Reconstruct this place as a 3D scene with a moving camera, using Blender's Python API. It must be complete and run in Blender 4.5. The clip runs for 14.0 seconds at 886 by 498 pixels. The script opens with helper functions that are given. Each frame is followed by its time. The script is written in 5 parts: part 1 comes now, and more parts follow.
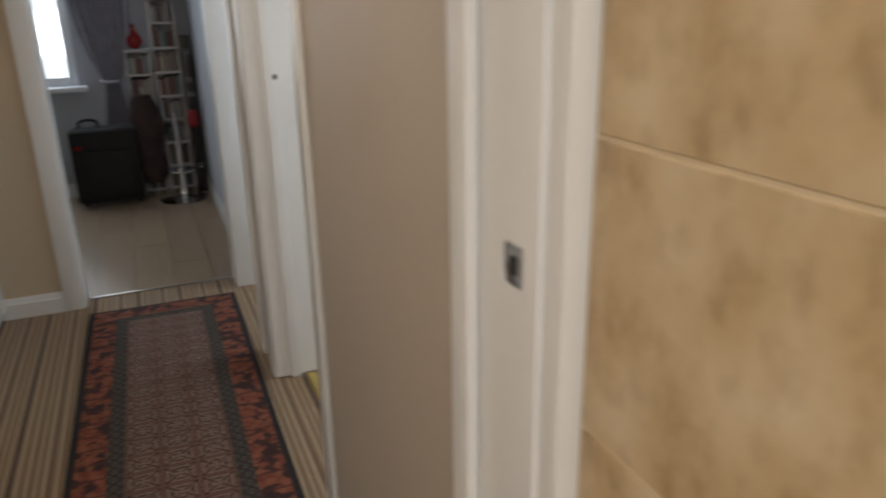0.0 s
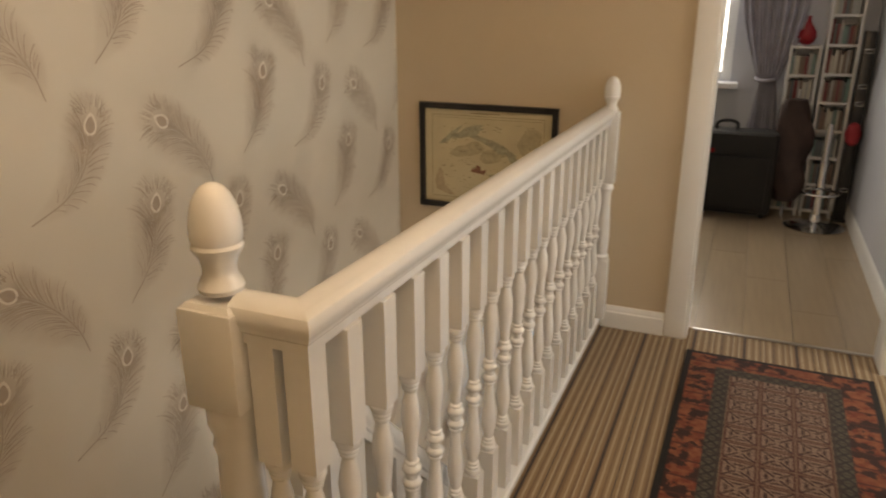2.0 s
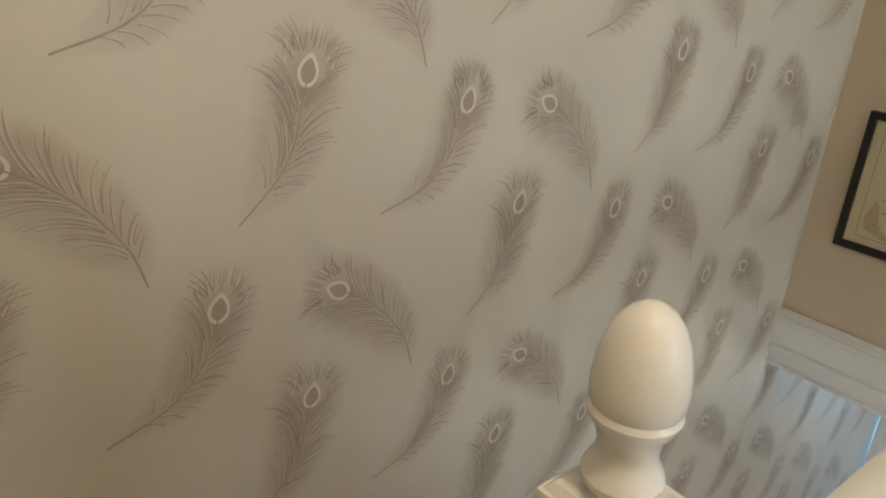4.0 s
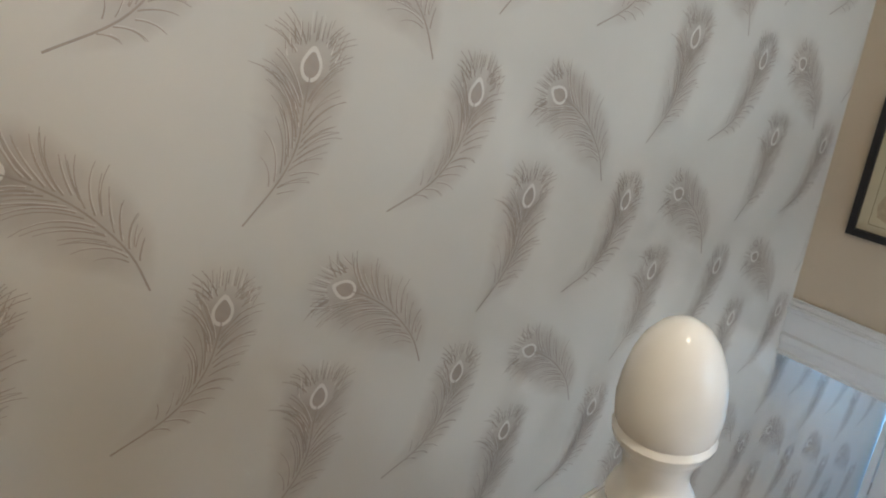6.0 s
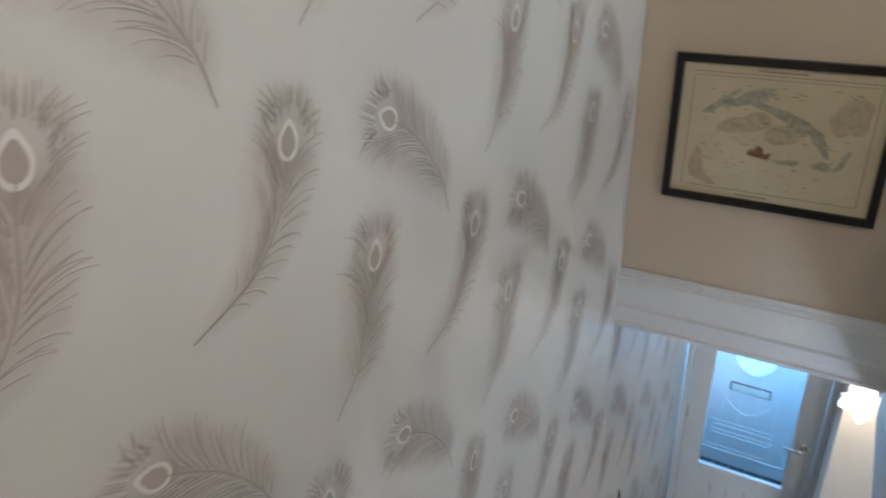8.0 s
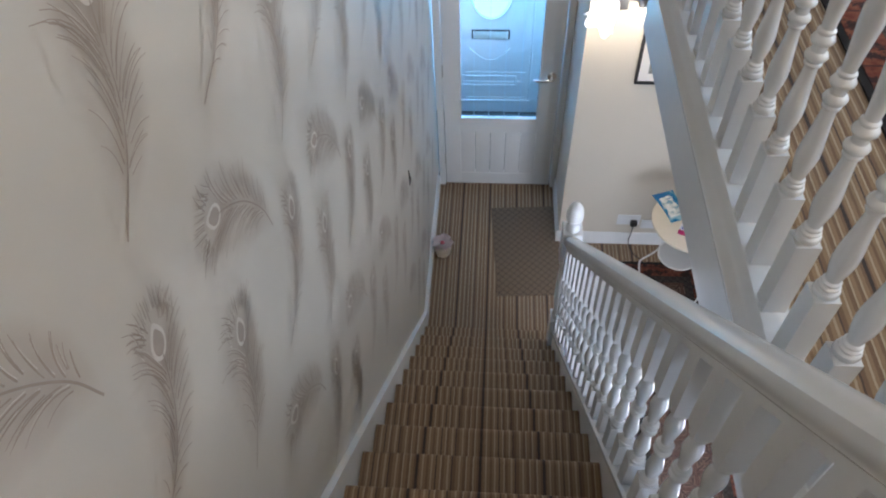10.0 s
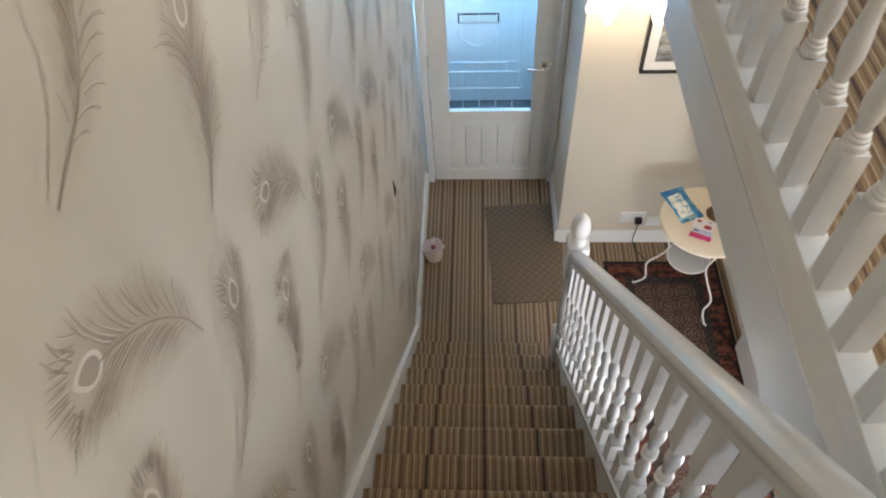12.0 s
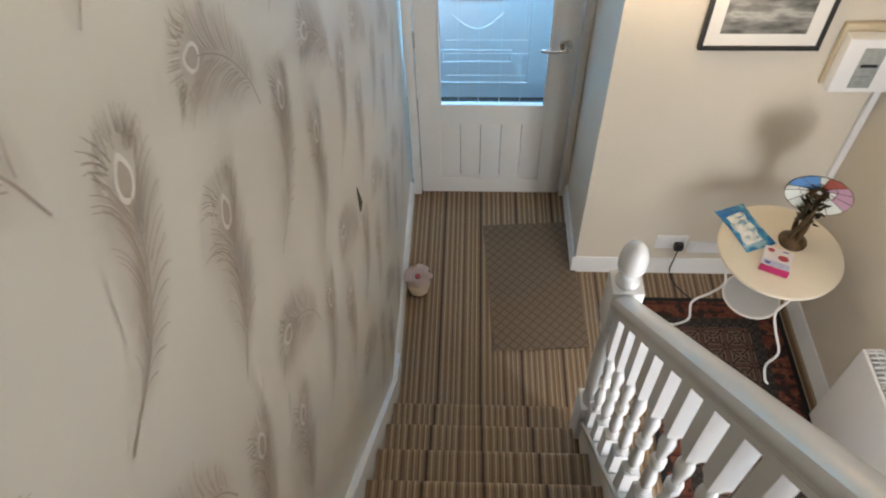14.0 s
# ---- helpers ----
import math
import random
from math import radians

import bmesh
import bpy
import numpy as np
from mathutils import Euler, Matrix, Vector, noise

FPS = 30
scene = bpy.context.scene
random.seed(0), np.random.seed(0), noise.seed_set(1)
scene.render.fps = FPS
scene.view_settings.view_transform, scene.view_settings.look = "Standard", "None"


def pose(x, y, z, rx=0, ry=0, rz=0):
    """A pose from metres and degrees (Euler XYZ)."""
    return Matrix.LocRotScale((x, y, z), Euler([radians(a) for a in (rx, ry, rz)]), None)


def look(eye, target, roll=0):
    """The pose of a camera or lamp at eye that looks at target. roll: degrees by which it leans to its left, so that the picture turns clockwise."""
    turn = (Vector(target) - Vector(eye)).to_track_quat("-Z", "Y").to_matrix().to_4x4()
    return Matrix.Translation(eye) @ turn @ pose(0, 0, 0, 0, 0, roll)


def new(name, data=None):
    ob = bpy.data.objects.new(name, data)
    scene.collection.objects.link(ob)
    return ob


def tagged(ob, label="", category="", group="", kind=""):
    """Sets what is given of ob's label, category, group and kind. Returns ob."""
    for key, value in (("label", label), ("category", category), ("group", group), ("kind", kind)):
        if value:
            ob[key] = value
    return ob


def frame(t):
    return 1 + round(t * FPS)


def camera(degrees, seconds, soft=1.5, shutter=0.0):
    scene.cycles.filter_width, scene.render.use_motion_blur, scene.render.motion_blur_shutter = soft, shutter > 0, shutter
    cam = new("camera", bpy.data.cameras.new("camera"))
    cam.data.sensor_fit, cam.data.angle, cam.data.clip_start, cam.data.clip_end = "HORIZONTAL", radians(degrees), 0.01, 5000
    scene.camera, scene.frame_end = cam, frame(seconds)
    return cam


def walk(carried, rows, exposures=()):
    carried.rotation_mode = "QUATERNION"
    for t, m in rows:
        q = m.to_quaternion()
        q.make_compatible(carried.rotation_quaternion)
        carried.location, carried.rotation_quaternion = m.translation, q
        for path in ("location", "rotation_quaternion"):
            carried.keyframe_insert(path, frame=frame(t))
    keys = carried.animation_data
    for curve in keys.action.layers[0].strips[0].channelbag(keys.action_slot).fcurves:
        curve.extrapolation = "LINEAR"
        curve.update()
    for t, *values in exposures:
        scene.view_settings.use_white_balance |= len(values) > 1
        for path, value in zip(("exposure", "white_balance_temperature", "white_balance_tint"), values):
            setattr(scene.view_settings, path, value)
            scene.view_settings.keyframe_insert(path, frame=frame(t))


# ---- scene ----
cam = camera(63.5, 14.0, soft=2.0, shutter=0.3)
PATH = [
    (0, (1.634, -1.362, 1.323), (2.359, 0.384, 0.67), -1.0),
    (0.5, (1.539, -1.194, 1.314), (1.815, 0.673, 0.652), -1.9),
    (1, (1.515, -1.014, 1.317), (1.363, 0.869, 0.66), -2.0),
    (1.5, (1.492, -0.868, 1.326), (0.958, 0.951, 0.69), -1.9),
    (2, (1.4, -0.67, 1.284), (0.661, 1.071, 0.635), -0.1),
    (2.5, (1.301, -0.534, 1.266), (0.338, 1.083, 0.589), 1.9),
    (3, (1.241, -0.409, 1.273), (0.003, 0.993, 0.566), 3.0),
    (3.5, (1.14, -0.384, 1.276), (-0.252, 0.847, 0.537), 3.9),
    (4, (1.004, -0.342, 1.277), (-0.408, 0.844, 0.503), 3.8),
    (6.3, (0.97, -0.324, 1.282), (-0.435, 0.847, 0.472), 3.2),
    (6.5, (0.972, -0.323, 1.285), (-0.428, 0.855, 0.478), 3.0),
    (7, (0.922, -0.334, 1.283), (-0.44, 0.911, 0.512), 2.0),
    (7.5, (0.794, -0.28, 1.274), (-0.445, 1.099, 0.523), 0.4),
    (8, (0.608, -0.11, 1.273), (-0.316, 1.448, 0.426), -1.0),
    (8.5, (0.468, 0.011, 1.222), (-0.031, 1.623, 0.148), -2.1),
    (9, (0.397, 0.042, 1.172), (0.21, 1.534, -0.147), -1.8),
    (9.2, (0.385, 0.048, 1.15), (0.257, 1.477, -0.243), -1.9),
    (11.3, (0.397, 0.265, 1.121), (0.251, 1.491, -0.452), -3.9),
    (11.5, (0.394, 0.296, 1.112), (0.26, 1.53, -0.457), -4.1),
    (12, (0.364, 0.453, 0.979), (0.259, 1.68, -0.596), -3.8),
    (12.5, (0.347, 0.586, 0.854), (0.27, 1.805, -0.729), -2.7),
    (13, (0.34, 0.753, 0.654), (0.257, 1.98, -0.924), -2.1),
    (13.5, (0.321, 0.909, 0.482), (0.248, 2.162, -1.075), -1.7),
    (14, (0.33, 1.069, 0.301), (0.251, 2.331, -1.249), -2.0),
]
walk(cam, [(t, look(eye, target, roll)) for t, eye, target, roll in PATH], [
    (0.0, -1.25, 6500, 10), (0.5, -1.0, 6550, 10), (1.0, -0.63, 6600, 11), (1.5, -0.5, 7700, 14), (2.0, -0.57, 9200, 16), (2.5, -0.53, 6900, 9), (3.0, -0.53, 6400, 7), (4.2, -0.44, 6900, 4),
    (6.5, -0.32, 5600, 6), (8.0, -0.4, 5650, 8), (9.2, -0.38, 5500, 10), (11.3, 0.0, 6600, 9), (14.0, -0.03, 7000, 9)])

# ---- light ----
def area_lamp(name, at, aim, sx, sy, watts, colour):
    data = bpy.data.lights.new(name, "AREA")
    data.shape, data.size, data.size_y, data.energy, data.color = "RECTANGLE", sx, sy, watts, colour
    ob = new(name, data)
    ob.matrix_world = look(at, aim)
    return ob


def point_lamp(name, at, radius, watts, colour):
    data = bpy.data.lights.new(name, "POINT")
    data.shadow_soft_size, data.energy, data.color = radius, watts, colour
    ob = new(name, data)
    ob.location = at
    return ob


world = bpy.data.worlds.new("sky")
scene.world = world
world.use_nodes = True
sky = world.node_tree.nodes.new("ShaderNodeTexSky")
sky.sky_type, sky.sun_disc, sky.sun_elevation, sky.sun_rotation = "NISHITA", False, radians(35), radians(60)
world.node_tree.links.new(sky.outputs[0], world.node_tree.nodes["Background"].inputs[0])
world.node_tree.nodes["Background"].inputs[1].default_value = 0.12

DAY, WARM = (0.84, 0.92, 1.0), (1.0, 0.79, 0.56)
area_lamp("daylight_bedroom_window", (0.75, 4.40, 1.55), (0.9, 2.0, 0.6), 1.0, 1.2, 23, DAY)
area_lamp("daylight_box_room_window", (3.30, 1.60, 1.35), (1.0, 1.6, 0.7), 0.9, 1.1, 34, DAY)
area_lamp("daylight_side_room_window", (3.30, 0.55, 1.35), (1.0, 0.3, 0.7), 0.9, 1.1, 34, DAY)
area_lamp("daylight_bathroom_window", (0.9, -2.7, 1.6), (1.7, -0.9, 1.1), 0.9, 0.9, 58, (1.0, 0.95, 0.90))
area_lamp("daylight_porch", (0.42, 3.99, -0.62), (0.40, 4.6, -0.85), 0.9, 0.35, 40, (0.27, 0.58, 1.0))
area_lamp("daylight_back_of_hall", (1.58, -0.64, -1.46), (1.58, 3.2, -1.62), 0.20, 0.24, 15, (0.78, 0.86, 1.0))
# unseen side fill added before the closed hall wall, no doorway is built there
area_lamp("daylight_fill_hall_side", (1.80, 1.22, -1.52), (0.0, 2.45, -1.55), 0.7, 1.0, 42, (0.94, 0.94, 1.0))
point_lamp("landing_ceiling_lamp", (1.22, -0.12, 2.24), 0.07, 29, WARM)
point_lamp("sconce_lamp_near", (0.868, 3.11, -0.79), 0.035, 2.1, (1.0, 0.80, 0.58))
point_lamp("sconce_lamp_far", (1.140, 3.11, -0.79), 0.035, 2.1, (1.0, 0.80, 0.58))


# ---- materials ----
class Mat:
    """A small helper round one Principled material."""

    def __init__(self, name, colour=(0.8, 0.8, 0.8), rough=0.5, metal=0.0):
        self.m = bpy.data.materials.new(name)
        self.m.use_nodes = True
        self.t = self.m.node_tree
        self.b = self.t.nodes["Principled BSDF"]
        self.b.inputs["Base Color"].default_value = (*colour, 1)
        self.b.inputs["Roughness"].default_value = rough
        self.b.inputs["Metallic"].default_value = metal
        self.colour = colour

    def n(self, kind, **props):
        node = self.t.nodes.new("ShaderNode" + kind)
        for k, v in props.items():
            setattr(node, k, v)
        return node

    def link(self, a, b):
        self.t.links.new(a, b)

    def coord(self):
        if self.m.name in ("pearl_wallpaper", "feather_wash"):   # the print shares its ground with the wall
            return self.n("NewGeometry").outputs["Position"]
        return self.n("TexCoord").outputs["Object"]

    def noise(self, scale, detail=3.0, stretch=None):
        node = self.n("TexNoise")
        node.inputs["Scale"].default_value, node.inputs["Detail"].default_value = scale, detail
        if stretch:
            mp = self.n("Mapping")
            mp.inputs["Scale"].default_value = stretch
            self.link(self.coord(), mp.inputs["Vector"])
            self.link(mp.outputs[0], node.inputs["Vector"])
        else:
            self.link(self.coord(), node.inputs["Vector"])
        return node.outputs["Fac"]

    def ramp(self, fac, stops, constant=False):
        node = self.n("ValToRGB")
        node.color_ramp.interpolation = "CONSTANT" if constant else "LINEAR"
        els = node.color_ramp.elements
        while len(els) < len(stops):
            els.new(0.5)
        for e, (p, c) in zip(els, stops):
            e.position, e.color = p, (*c, 1)
        self.link(fac, node.inputs[0])
        return node.outputs[0]

    def mix(self, fac, a, b):
        node = self.n("Mix", data_type="RGBA")
        for sock, v in ((node.inputs[0], fac), (node.inputs[6], a), (node.inputs[7], b)):
            if isinstance(v, (int, float)):
                sock.default_value = v
            elif isinstance(v, tuple):
                sock.default_value = (*v, 1)
            else:
                self.link(v, sock)
        return node.outputs[2]

    def math(self, op, a, b=None, c=None):
        node = self.n("Math", operation=op)
        for sock, v in zip(node.inputs, (a, b, c)):
            if v is None:
                continue
            if isinstance(v, (int, float)):
                sock.default_value = v
            else:
                self.link(v, sock)
        return node.outputs[0]

    def base(self, c):
        self.link(c, self.b.inputs["Base Color"])
        return self

    def bump(self, height, strength=0.3, dist=0.002):
        node = self.n("Bump")
        node.inputs["Strength"].default_value, node.inputs["Distance"].default_value = strength, dist
        self.link(height, node.inputs["Height"])
        self.link(node.outputs[0], self.b.inputs["Normal"])
        return self

    def vary(self, scale=3.0, amount=0.12, fine=60.0):
        """Two scales of slight unevenness in colour, with a fine relief."""
        lo = tuple(c * (1 - amount) for c in self.colour)
        hi = tuple(min(1, c * (1 + amount * 0.6)) for c in self.colour)
        first = self.ramp(self.noise(scale), [(0.3, lo), (0.7, hi)])
        mixed = self.mix(self.math("MULTIPLY", self.noise(fine), 0.25), first, tuple(c * 0.8 for c in self.colour))
        return self.base(mixed)


def paper(name, colour, rough=0.55):
    m = Mat(name, colour, rough).vary(1.7, 0.05, 160)
    m.bump(m.noise(420, 2), 0.12, 0.001)
    return m


gloss_white = Mat("gloss_white_paint", (0.765, 0.795, 0.825), 0.22)
gloss_white.vary(2.5, 0.05, 45)
gloss_white.bump(gloss_white.noise(35, 3), 0.08, 0.002)
trim_white = Mat("satin_white_trim", (0.77, 0.785, 0.79), 0.33)
trim_white.vary(2.0, 0.06, 40)
trim_white.bump(trim_white.noise(50, 3), 0.08, 0.002)
door_white = Mat("white_painted_door", (0.76, 0.77, 0.77), 0.35).vary(3, 0.04, 50)
wall_cream = paper("cream_wall_paint", (0.55, 0.465, 0.35))
wall_hall = paper("pale_hall_wall_paint", (0.67, 0.615, 0.525))
wall_beige = paper("dusky_beige_wall", (0.51, 0.445, 0.375))
wall_blue = paper("cool_grey_bedroom_wall", (0.52, 0.55, 0.62))
ceiling_white = Mat("ceiling_white", (0.8, 0.79, 0.77), 0.8).vary(2, 0.03, 90)
chrome = Mat("chrome", (0.75, 0.75, 0.76), 0.12, 1.0)
black_gloss = Mat("black_frame", (0.012, 0.011, 0.012), 0.35)
black_gloss.vary(20, 0.3, 60)
black_cloth = Mat("black_nylon", (0.007, 0.007, 0.009), 0.7).vary(8, 0.3, 200)
red_plain = Mat("red_glaze", (0.28, 0.012, 0.02), 0.15)
brass = Mat("brushed_steel", (0.5, 0.49, 0.47), 0.3, 1.0)
yellow_strip = Mat("brass_threshold", (0.62, 0.5, 0.14), 0.35, 0.4).vary(12, 0.15, 80)

# feather wallpaper ground: woven, slightly pearly
wallpaper = Mat("pearl_wallpaper", (0.60, 0.585, 0.55), 0.36)
wallpaper.b.inputs["Specular IOR Level"].default_value = 0.45
GROUND_LO, GROUND_HI = (0.565, 0.545, 0.495), (0.635, 0.605, 0.545)


def paper_ground(m):
    cloud = m.ramp(m.noise(2.2), [(0.3, GROUND_LO), (0.7, GROUND_HI)])
    weave = m.noise(1.0, 2, (900, 160, 900))
    weave2 = m.noise(1.0, 2, (160, 160, 1200))
    thread = m.math("ADD", m.math("MULTIPLY", weave, 0.5), m.math("MULTIPLY", weave2, 0.5))
    return m.mix(m.math("MULTIPLY", thread, 0.16), cloud, (0.47, 0.45, 0.42)), thread


col, thread = paper_ground(wallpaper)
wallpaper.base(col)
wallpaper.bump(thread, 0.15, 0.0008)

# soft printed body of a feather: fades into the same ground by the mesh's tone attribute
feather_soft = Mat("feather_wash", (0.5, 0.45, 0.4), 0.36)
feather_soft.b.inputs["Specular IOR Level"].default_value = 0.45
col, thread = paper_ground(feather_soft)
tone = feather_soft.n("Attribute", attribute_name="tone").outputs["Fac"]
cloudy = feather_soft.math("MULTIPLY", tone, feather_soft.ramp(feather_soft.noise(28, 3), [(0.25, (0.55,) * 3), (0.7, (1.0,) * 3)]))
feather_soft.base(feather_soft.mix(cloudy, col, (0.30, 0.243, 0.195)))
feather_soft.bump(thread, 0.15, 0.0008)
feather_line = Mat("feather_barb", (0.375, 0.318, 0.268), 0.4).vary(30, 0.15, 200)
feather_pale = Mat("feather_eye_ring", (0.69, 0.665, 0.615), 0.34).vary(40, 0.05, 200)
feather_core = Mat("feather_eye", (0.39, 0.335, 0.285), 0.36).vary(40, 0.08, 200)

# striped carpet, the stripes run ahead
STRIPES = [(0.0, "k"), (0.042, "b"), (0.06, "m"), (0.10, "l"), (0.125, "m"), (0.17, "b"), (0.205, "m"), (0.24, "l"), (0.262, "m"), (0.31, "d"), (0.335, "m"), (0.385, "l"), (0.41, "b"),
           (0.45, "m"), (0.50, "l"), (0.525, "m"), (0.56, "d"), (0.585, "b"), (0.63, "m"), (0.68, "l"), (0.705, "m"), (0.745, "b"), (0.79, "l"), (0.81, "m"), (0.86, "b"), (0.90, "l"), (0.925, "m"), (0.965, "b")]
TONES = {"l": (0.46, 0.372, 0.262), "m": (0.285, 0.192, 0.108), "b": (0.185, 0.112, 0.062), "d": (0.085, 0.055, 0.040), "k": (0.032, 0.022, 0.022)}
carpet = Mat("striped_carpet", (0.25, 0.2, 0.15), 0.95)
sep = carpet.n("SeparateXYZ")
carpet.link(carpet.coord(), sep.inputs[0])
wob = carpet.math("MULTIPLY", carpet.math("SUBTRACT", carpet.noise(60, 2), 0.5), 0.003)
run = carpet.math("FRACT", carpet.math("DIVIDE", carpet.math("ADD", sep.outputs["X"], wob), 0.187))
stripe = carpet.ramp(run, [(p, TONES[k]) for p, k in STRIPES], True)
grey = carpet.mix(carpet.ramp(carpet.noise(1.3), [(0.35, (0, 0, 0)), (0.65, (0.18,) * 3)]), stripe, (0.22, 0.2, 0.19))
carpet.base(carpet.mix(carpet.math("MULTIPLY", carpet.noise(700, 2), 0.22), grey, (0.09, 0.07, 0.06)))
carpet.bump(carpet.noise(450, 3), 0.6, 0.003)

door_mat_cloth = Mat("brown_ribbed_mat", (0.15, 0.125, 0.10), 0.95)
sep = door_mat_cloth.n("SeparateXYZ")
door_mat_cloth.link(door_mat_cloth.coord(), sep.inputs[0])
da = door_mat_cloth.math("ABSOLUTE", door_mat_cloth.math("SINE", door_mat_cloth.math("MULTIPLY", door_mat_cloth.math("ADD", sep.outputs["X"], sep.outputs["Y"]), 62)))
db = door_mat_cloth.math("ABSOLUTE", door_mat_cloth.math("SINE", door_mat_cloth.math("MULTIPLY", door_mat_cloth.math("SUBTRACT", sep.outputs["X"], sep.outputs["Y"]), 62)))
dd = door_mat_cloth.math("MINIMUM", da, db)
door_mat_cloth.base(door_mat_cloth.mix(door_mat_cloth.ramp(dd, [(0.1, (0,) * 3), (0.4, (1,) * 3)]), (0.11, 0.078, 0.052), (0.175, 0.128, 0.088)))
door_mat_cloth.bump(door_mat_cloth.math("ADD", dd, door_mat_cloth.noise(500)), 0.5, 0.003)


def oriental(name, part_kind, dark=1.0):
    """Woven rug patterns in the rug's own metres: starred lattice field, blotched border, small-figured guard stripe."""
    m = Mat(name, (0.2, 0.05, 0.04), 0.95)

    def tint(r_, g_, b_):
        return (r_ * dark, g_ * dark, b_ * dark)
    s = m.n("SeparateXYZ")
    m.link(m.coord(), s.inputs[0])
    x, y = s.outputs["X"], s.outputs["Y"]
    cell = {"field": 0.1027, "border": 0.091, "guard": 0.046}[part_kind]
    fx = m.math("ABSOLUTE", m.math("SUBTRACT", m.math("FRACT", m.math("ADD", m.math("DIVIDE", x, cell), 0.5)), 0.5))
    fy = m.math("ABSOLUTE", m.math("SUBTRACT", m.math("FRACT", m.math("ADD", m.math("DIVIDE", y, cell * 0.92), 0.5)), 0.5))
    edge = m.math("MAXIMUM", fx, fy)
    diag = m.math("ABSOLUTE", m.math("SUBTRACT", fx, fy))
    knot = m.noise(230, 2)
    ragged = m.math("MULTIPLY", m.math("SUBTRACT", knot, 0.5), 0.16)
    if part_kind == "field":
        c = m.mix(m.ramp(knot, [(0.35, (0,) * 3), (0.65, (1,) * 3)]), tint(0.22, 0.12, 0.09), tint(0.60, 0.42, 0.32))
        star = m.math("LESS_THAN", m.math("ADD", diag, ragged), 0.055)
        star = m.math("MULTIPLY", star, m.math("GREATER_THAN", m.math("ADD", fx, fy), 0.12))
        petal = m.math("LESS_THAN", m.math("ADD", m.math("ABSOLUTE", m.math("SUBTRACT", edge, 0.27)), ragged), 0.045)
        petal = m.math("MULTIPLY", petal, m.math("GREATER_THAN", diag, 0.13))
        c = m.mix(m.math("MAXIMUM", star, petal), c, tint(0.065, 0.02, 0.018))
        c = m.mix(m.math("GREATER_THAN", edge, 0.415), c, tint(0.15, 0.05, 0.035))
        c = m.mix(m.math("GREATER_THAN", m.math("ADD", edge, ragged), 0.475), c, tint(0.36, 0.22, 0.16))
    elif part_kind == "guard":
        c = m.mix(m.math("LESS_THAN", m.math("ADD", diag, ragged), 0.12), tint(0.14, 0.125, 0.10), tint(0.028, 0.026, 0.026))
        c = m.mix(m.math("GREATER_THAN", edge, 0.43), c, tint(0.07, 0.05, 0.042))
    else:
        blot = m.math("ADD", m.noise(21, 2), m.math("MULTIPLY", knot, 0.25))
        c = m.mix(m.ramp(m.noise(45, 2), [(0.35, (0,) * 3), (0.65, (1,) * 3)]), tint(0.30, 0.055, 0.025), tint(0.50, 0.17, 0.085))
        c = m.mix(m.math("GREATER_THAN", blot, 0.655), c, tint(0.055, 0.018, 0.017))
        c = m.mix(m.math("GREATER_THAN", fy, 0.455), c, tint(0.13, 0.035, 0.025))
    m.base(m.mix(m.math("MULTIPLY", m.noise(600, 2), 0.4), c, tint(0.04, 0.02, 0.015)))
    m.bump(m.noise(500, 2), 0.5, 0.002)
    return m


RUGS = {"runner": [oriental("runner_" + k, k, 0.54) for k in ("border", "guard", "field")], "hall": [oriental("hall_rug_" + k, k, 0.36) for k in ("border", "guard", "field")]}
rug_edge = Mat("rug_black_edge", (0.012, 0.011, 0.012), 0.95).vary(60, 0.3, 300)

laminate = Mat("oak_laminate", (0.36, 0.29, 0.215), 0.28)
grain = laminate.noise(1.0, 4, (45, 3, 1))
rnd = laminate.n("ObjectInfo").outputs["Random"]
laminate.base(laminate.mix(laminate.math("MULTIPLY", rnd, 0.3), laminate.mix(grain, (0.42, 0.33, 0.23), (0.29, 0.22, 0.15)), (0.17, 0.13, 0.095)))
wood_floor = Mat("honey_wood_floor", (0.36, 0.24, 0.13), 0.35).vary(5, 0.15, 60)

travertine = Mat("travertine_tile", (0.46, 0.36, 0.23), 0.3)
cl = travertine.ramp(travertine.noise(11, 8), [(0.3, (0.43, 0.31, 0.165)), (0.52, (0.56, 0.44, 0.27)), (0.75, (0.64, 0.54, 0.38))])
pit = travertine.ramp(travertine.noise(38, 8, (1, 1, 0.6)), [(0.30, (0.45, 0.36, 0.26)), (0.52, (1, 1, 1))])
mul = travertine.n("Mix", data_type="RGBA", blend_type="MULTIPLY")
mul.inputs[0].default_value = 0.45
travertine.link(cl, mul.inputs[6]), travertine.link(pit, mul.inputs[7])
travertine.base(mul.outputs[2])
travertine.bump(travertine.noise(40, 4), 0.15, 0.002)
grout = Mat("cream_grout", (0.68, 0.56, 0.38), 0.8).vary(20, 0.1, 200)

glass = Mat("clear_glass", (1, 1, 1), 0.02)
glass.b.inputs["Transmission Weight"].default_value = 1.0
glass.b.inputs["IOR"].default_value = 1.1
lamp_glass = Mat("lit_frosted_shade", (0.9, 0.86, 0.78), 0.4)
lamp_glass.b.inputs["Emission Color"].default_value = (1.0, 0.93, 0.82, 1)
lamp_glass.b.inputs["Emission Strength"].default_value = 3.0
outdoor = Mat("bright_outdoor_sky", (0.8, 0.85, 0.9), 1.0)
outdoor.b.inputs["Emission Color"].default_value = (0.86, 0.94, 1.0, 1)
outdoor.b.inputs["Emission Strength"].default_value = 3.2
outdoor_cyan = Mat("bright_porch_glazing", (0.5, 0.8, 0.9), 1.0)
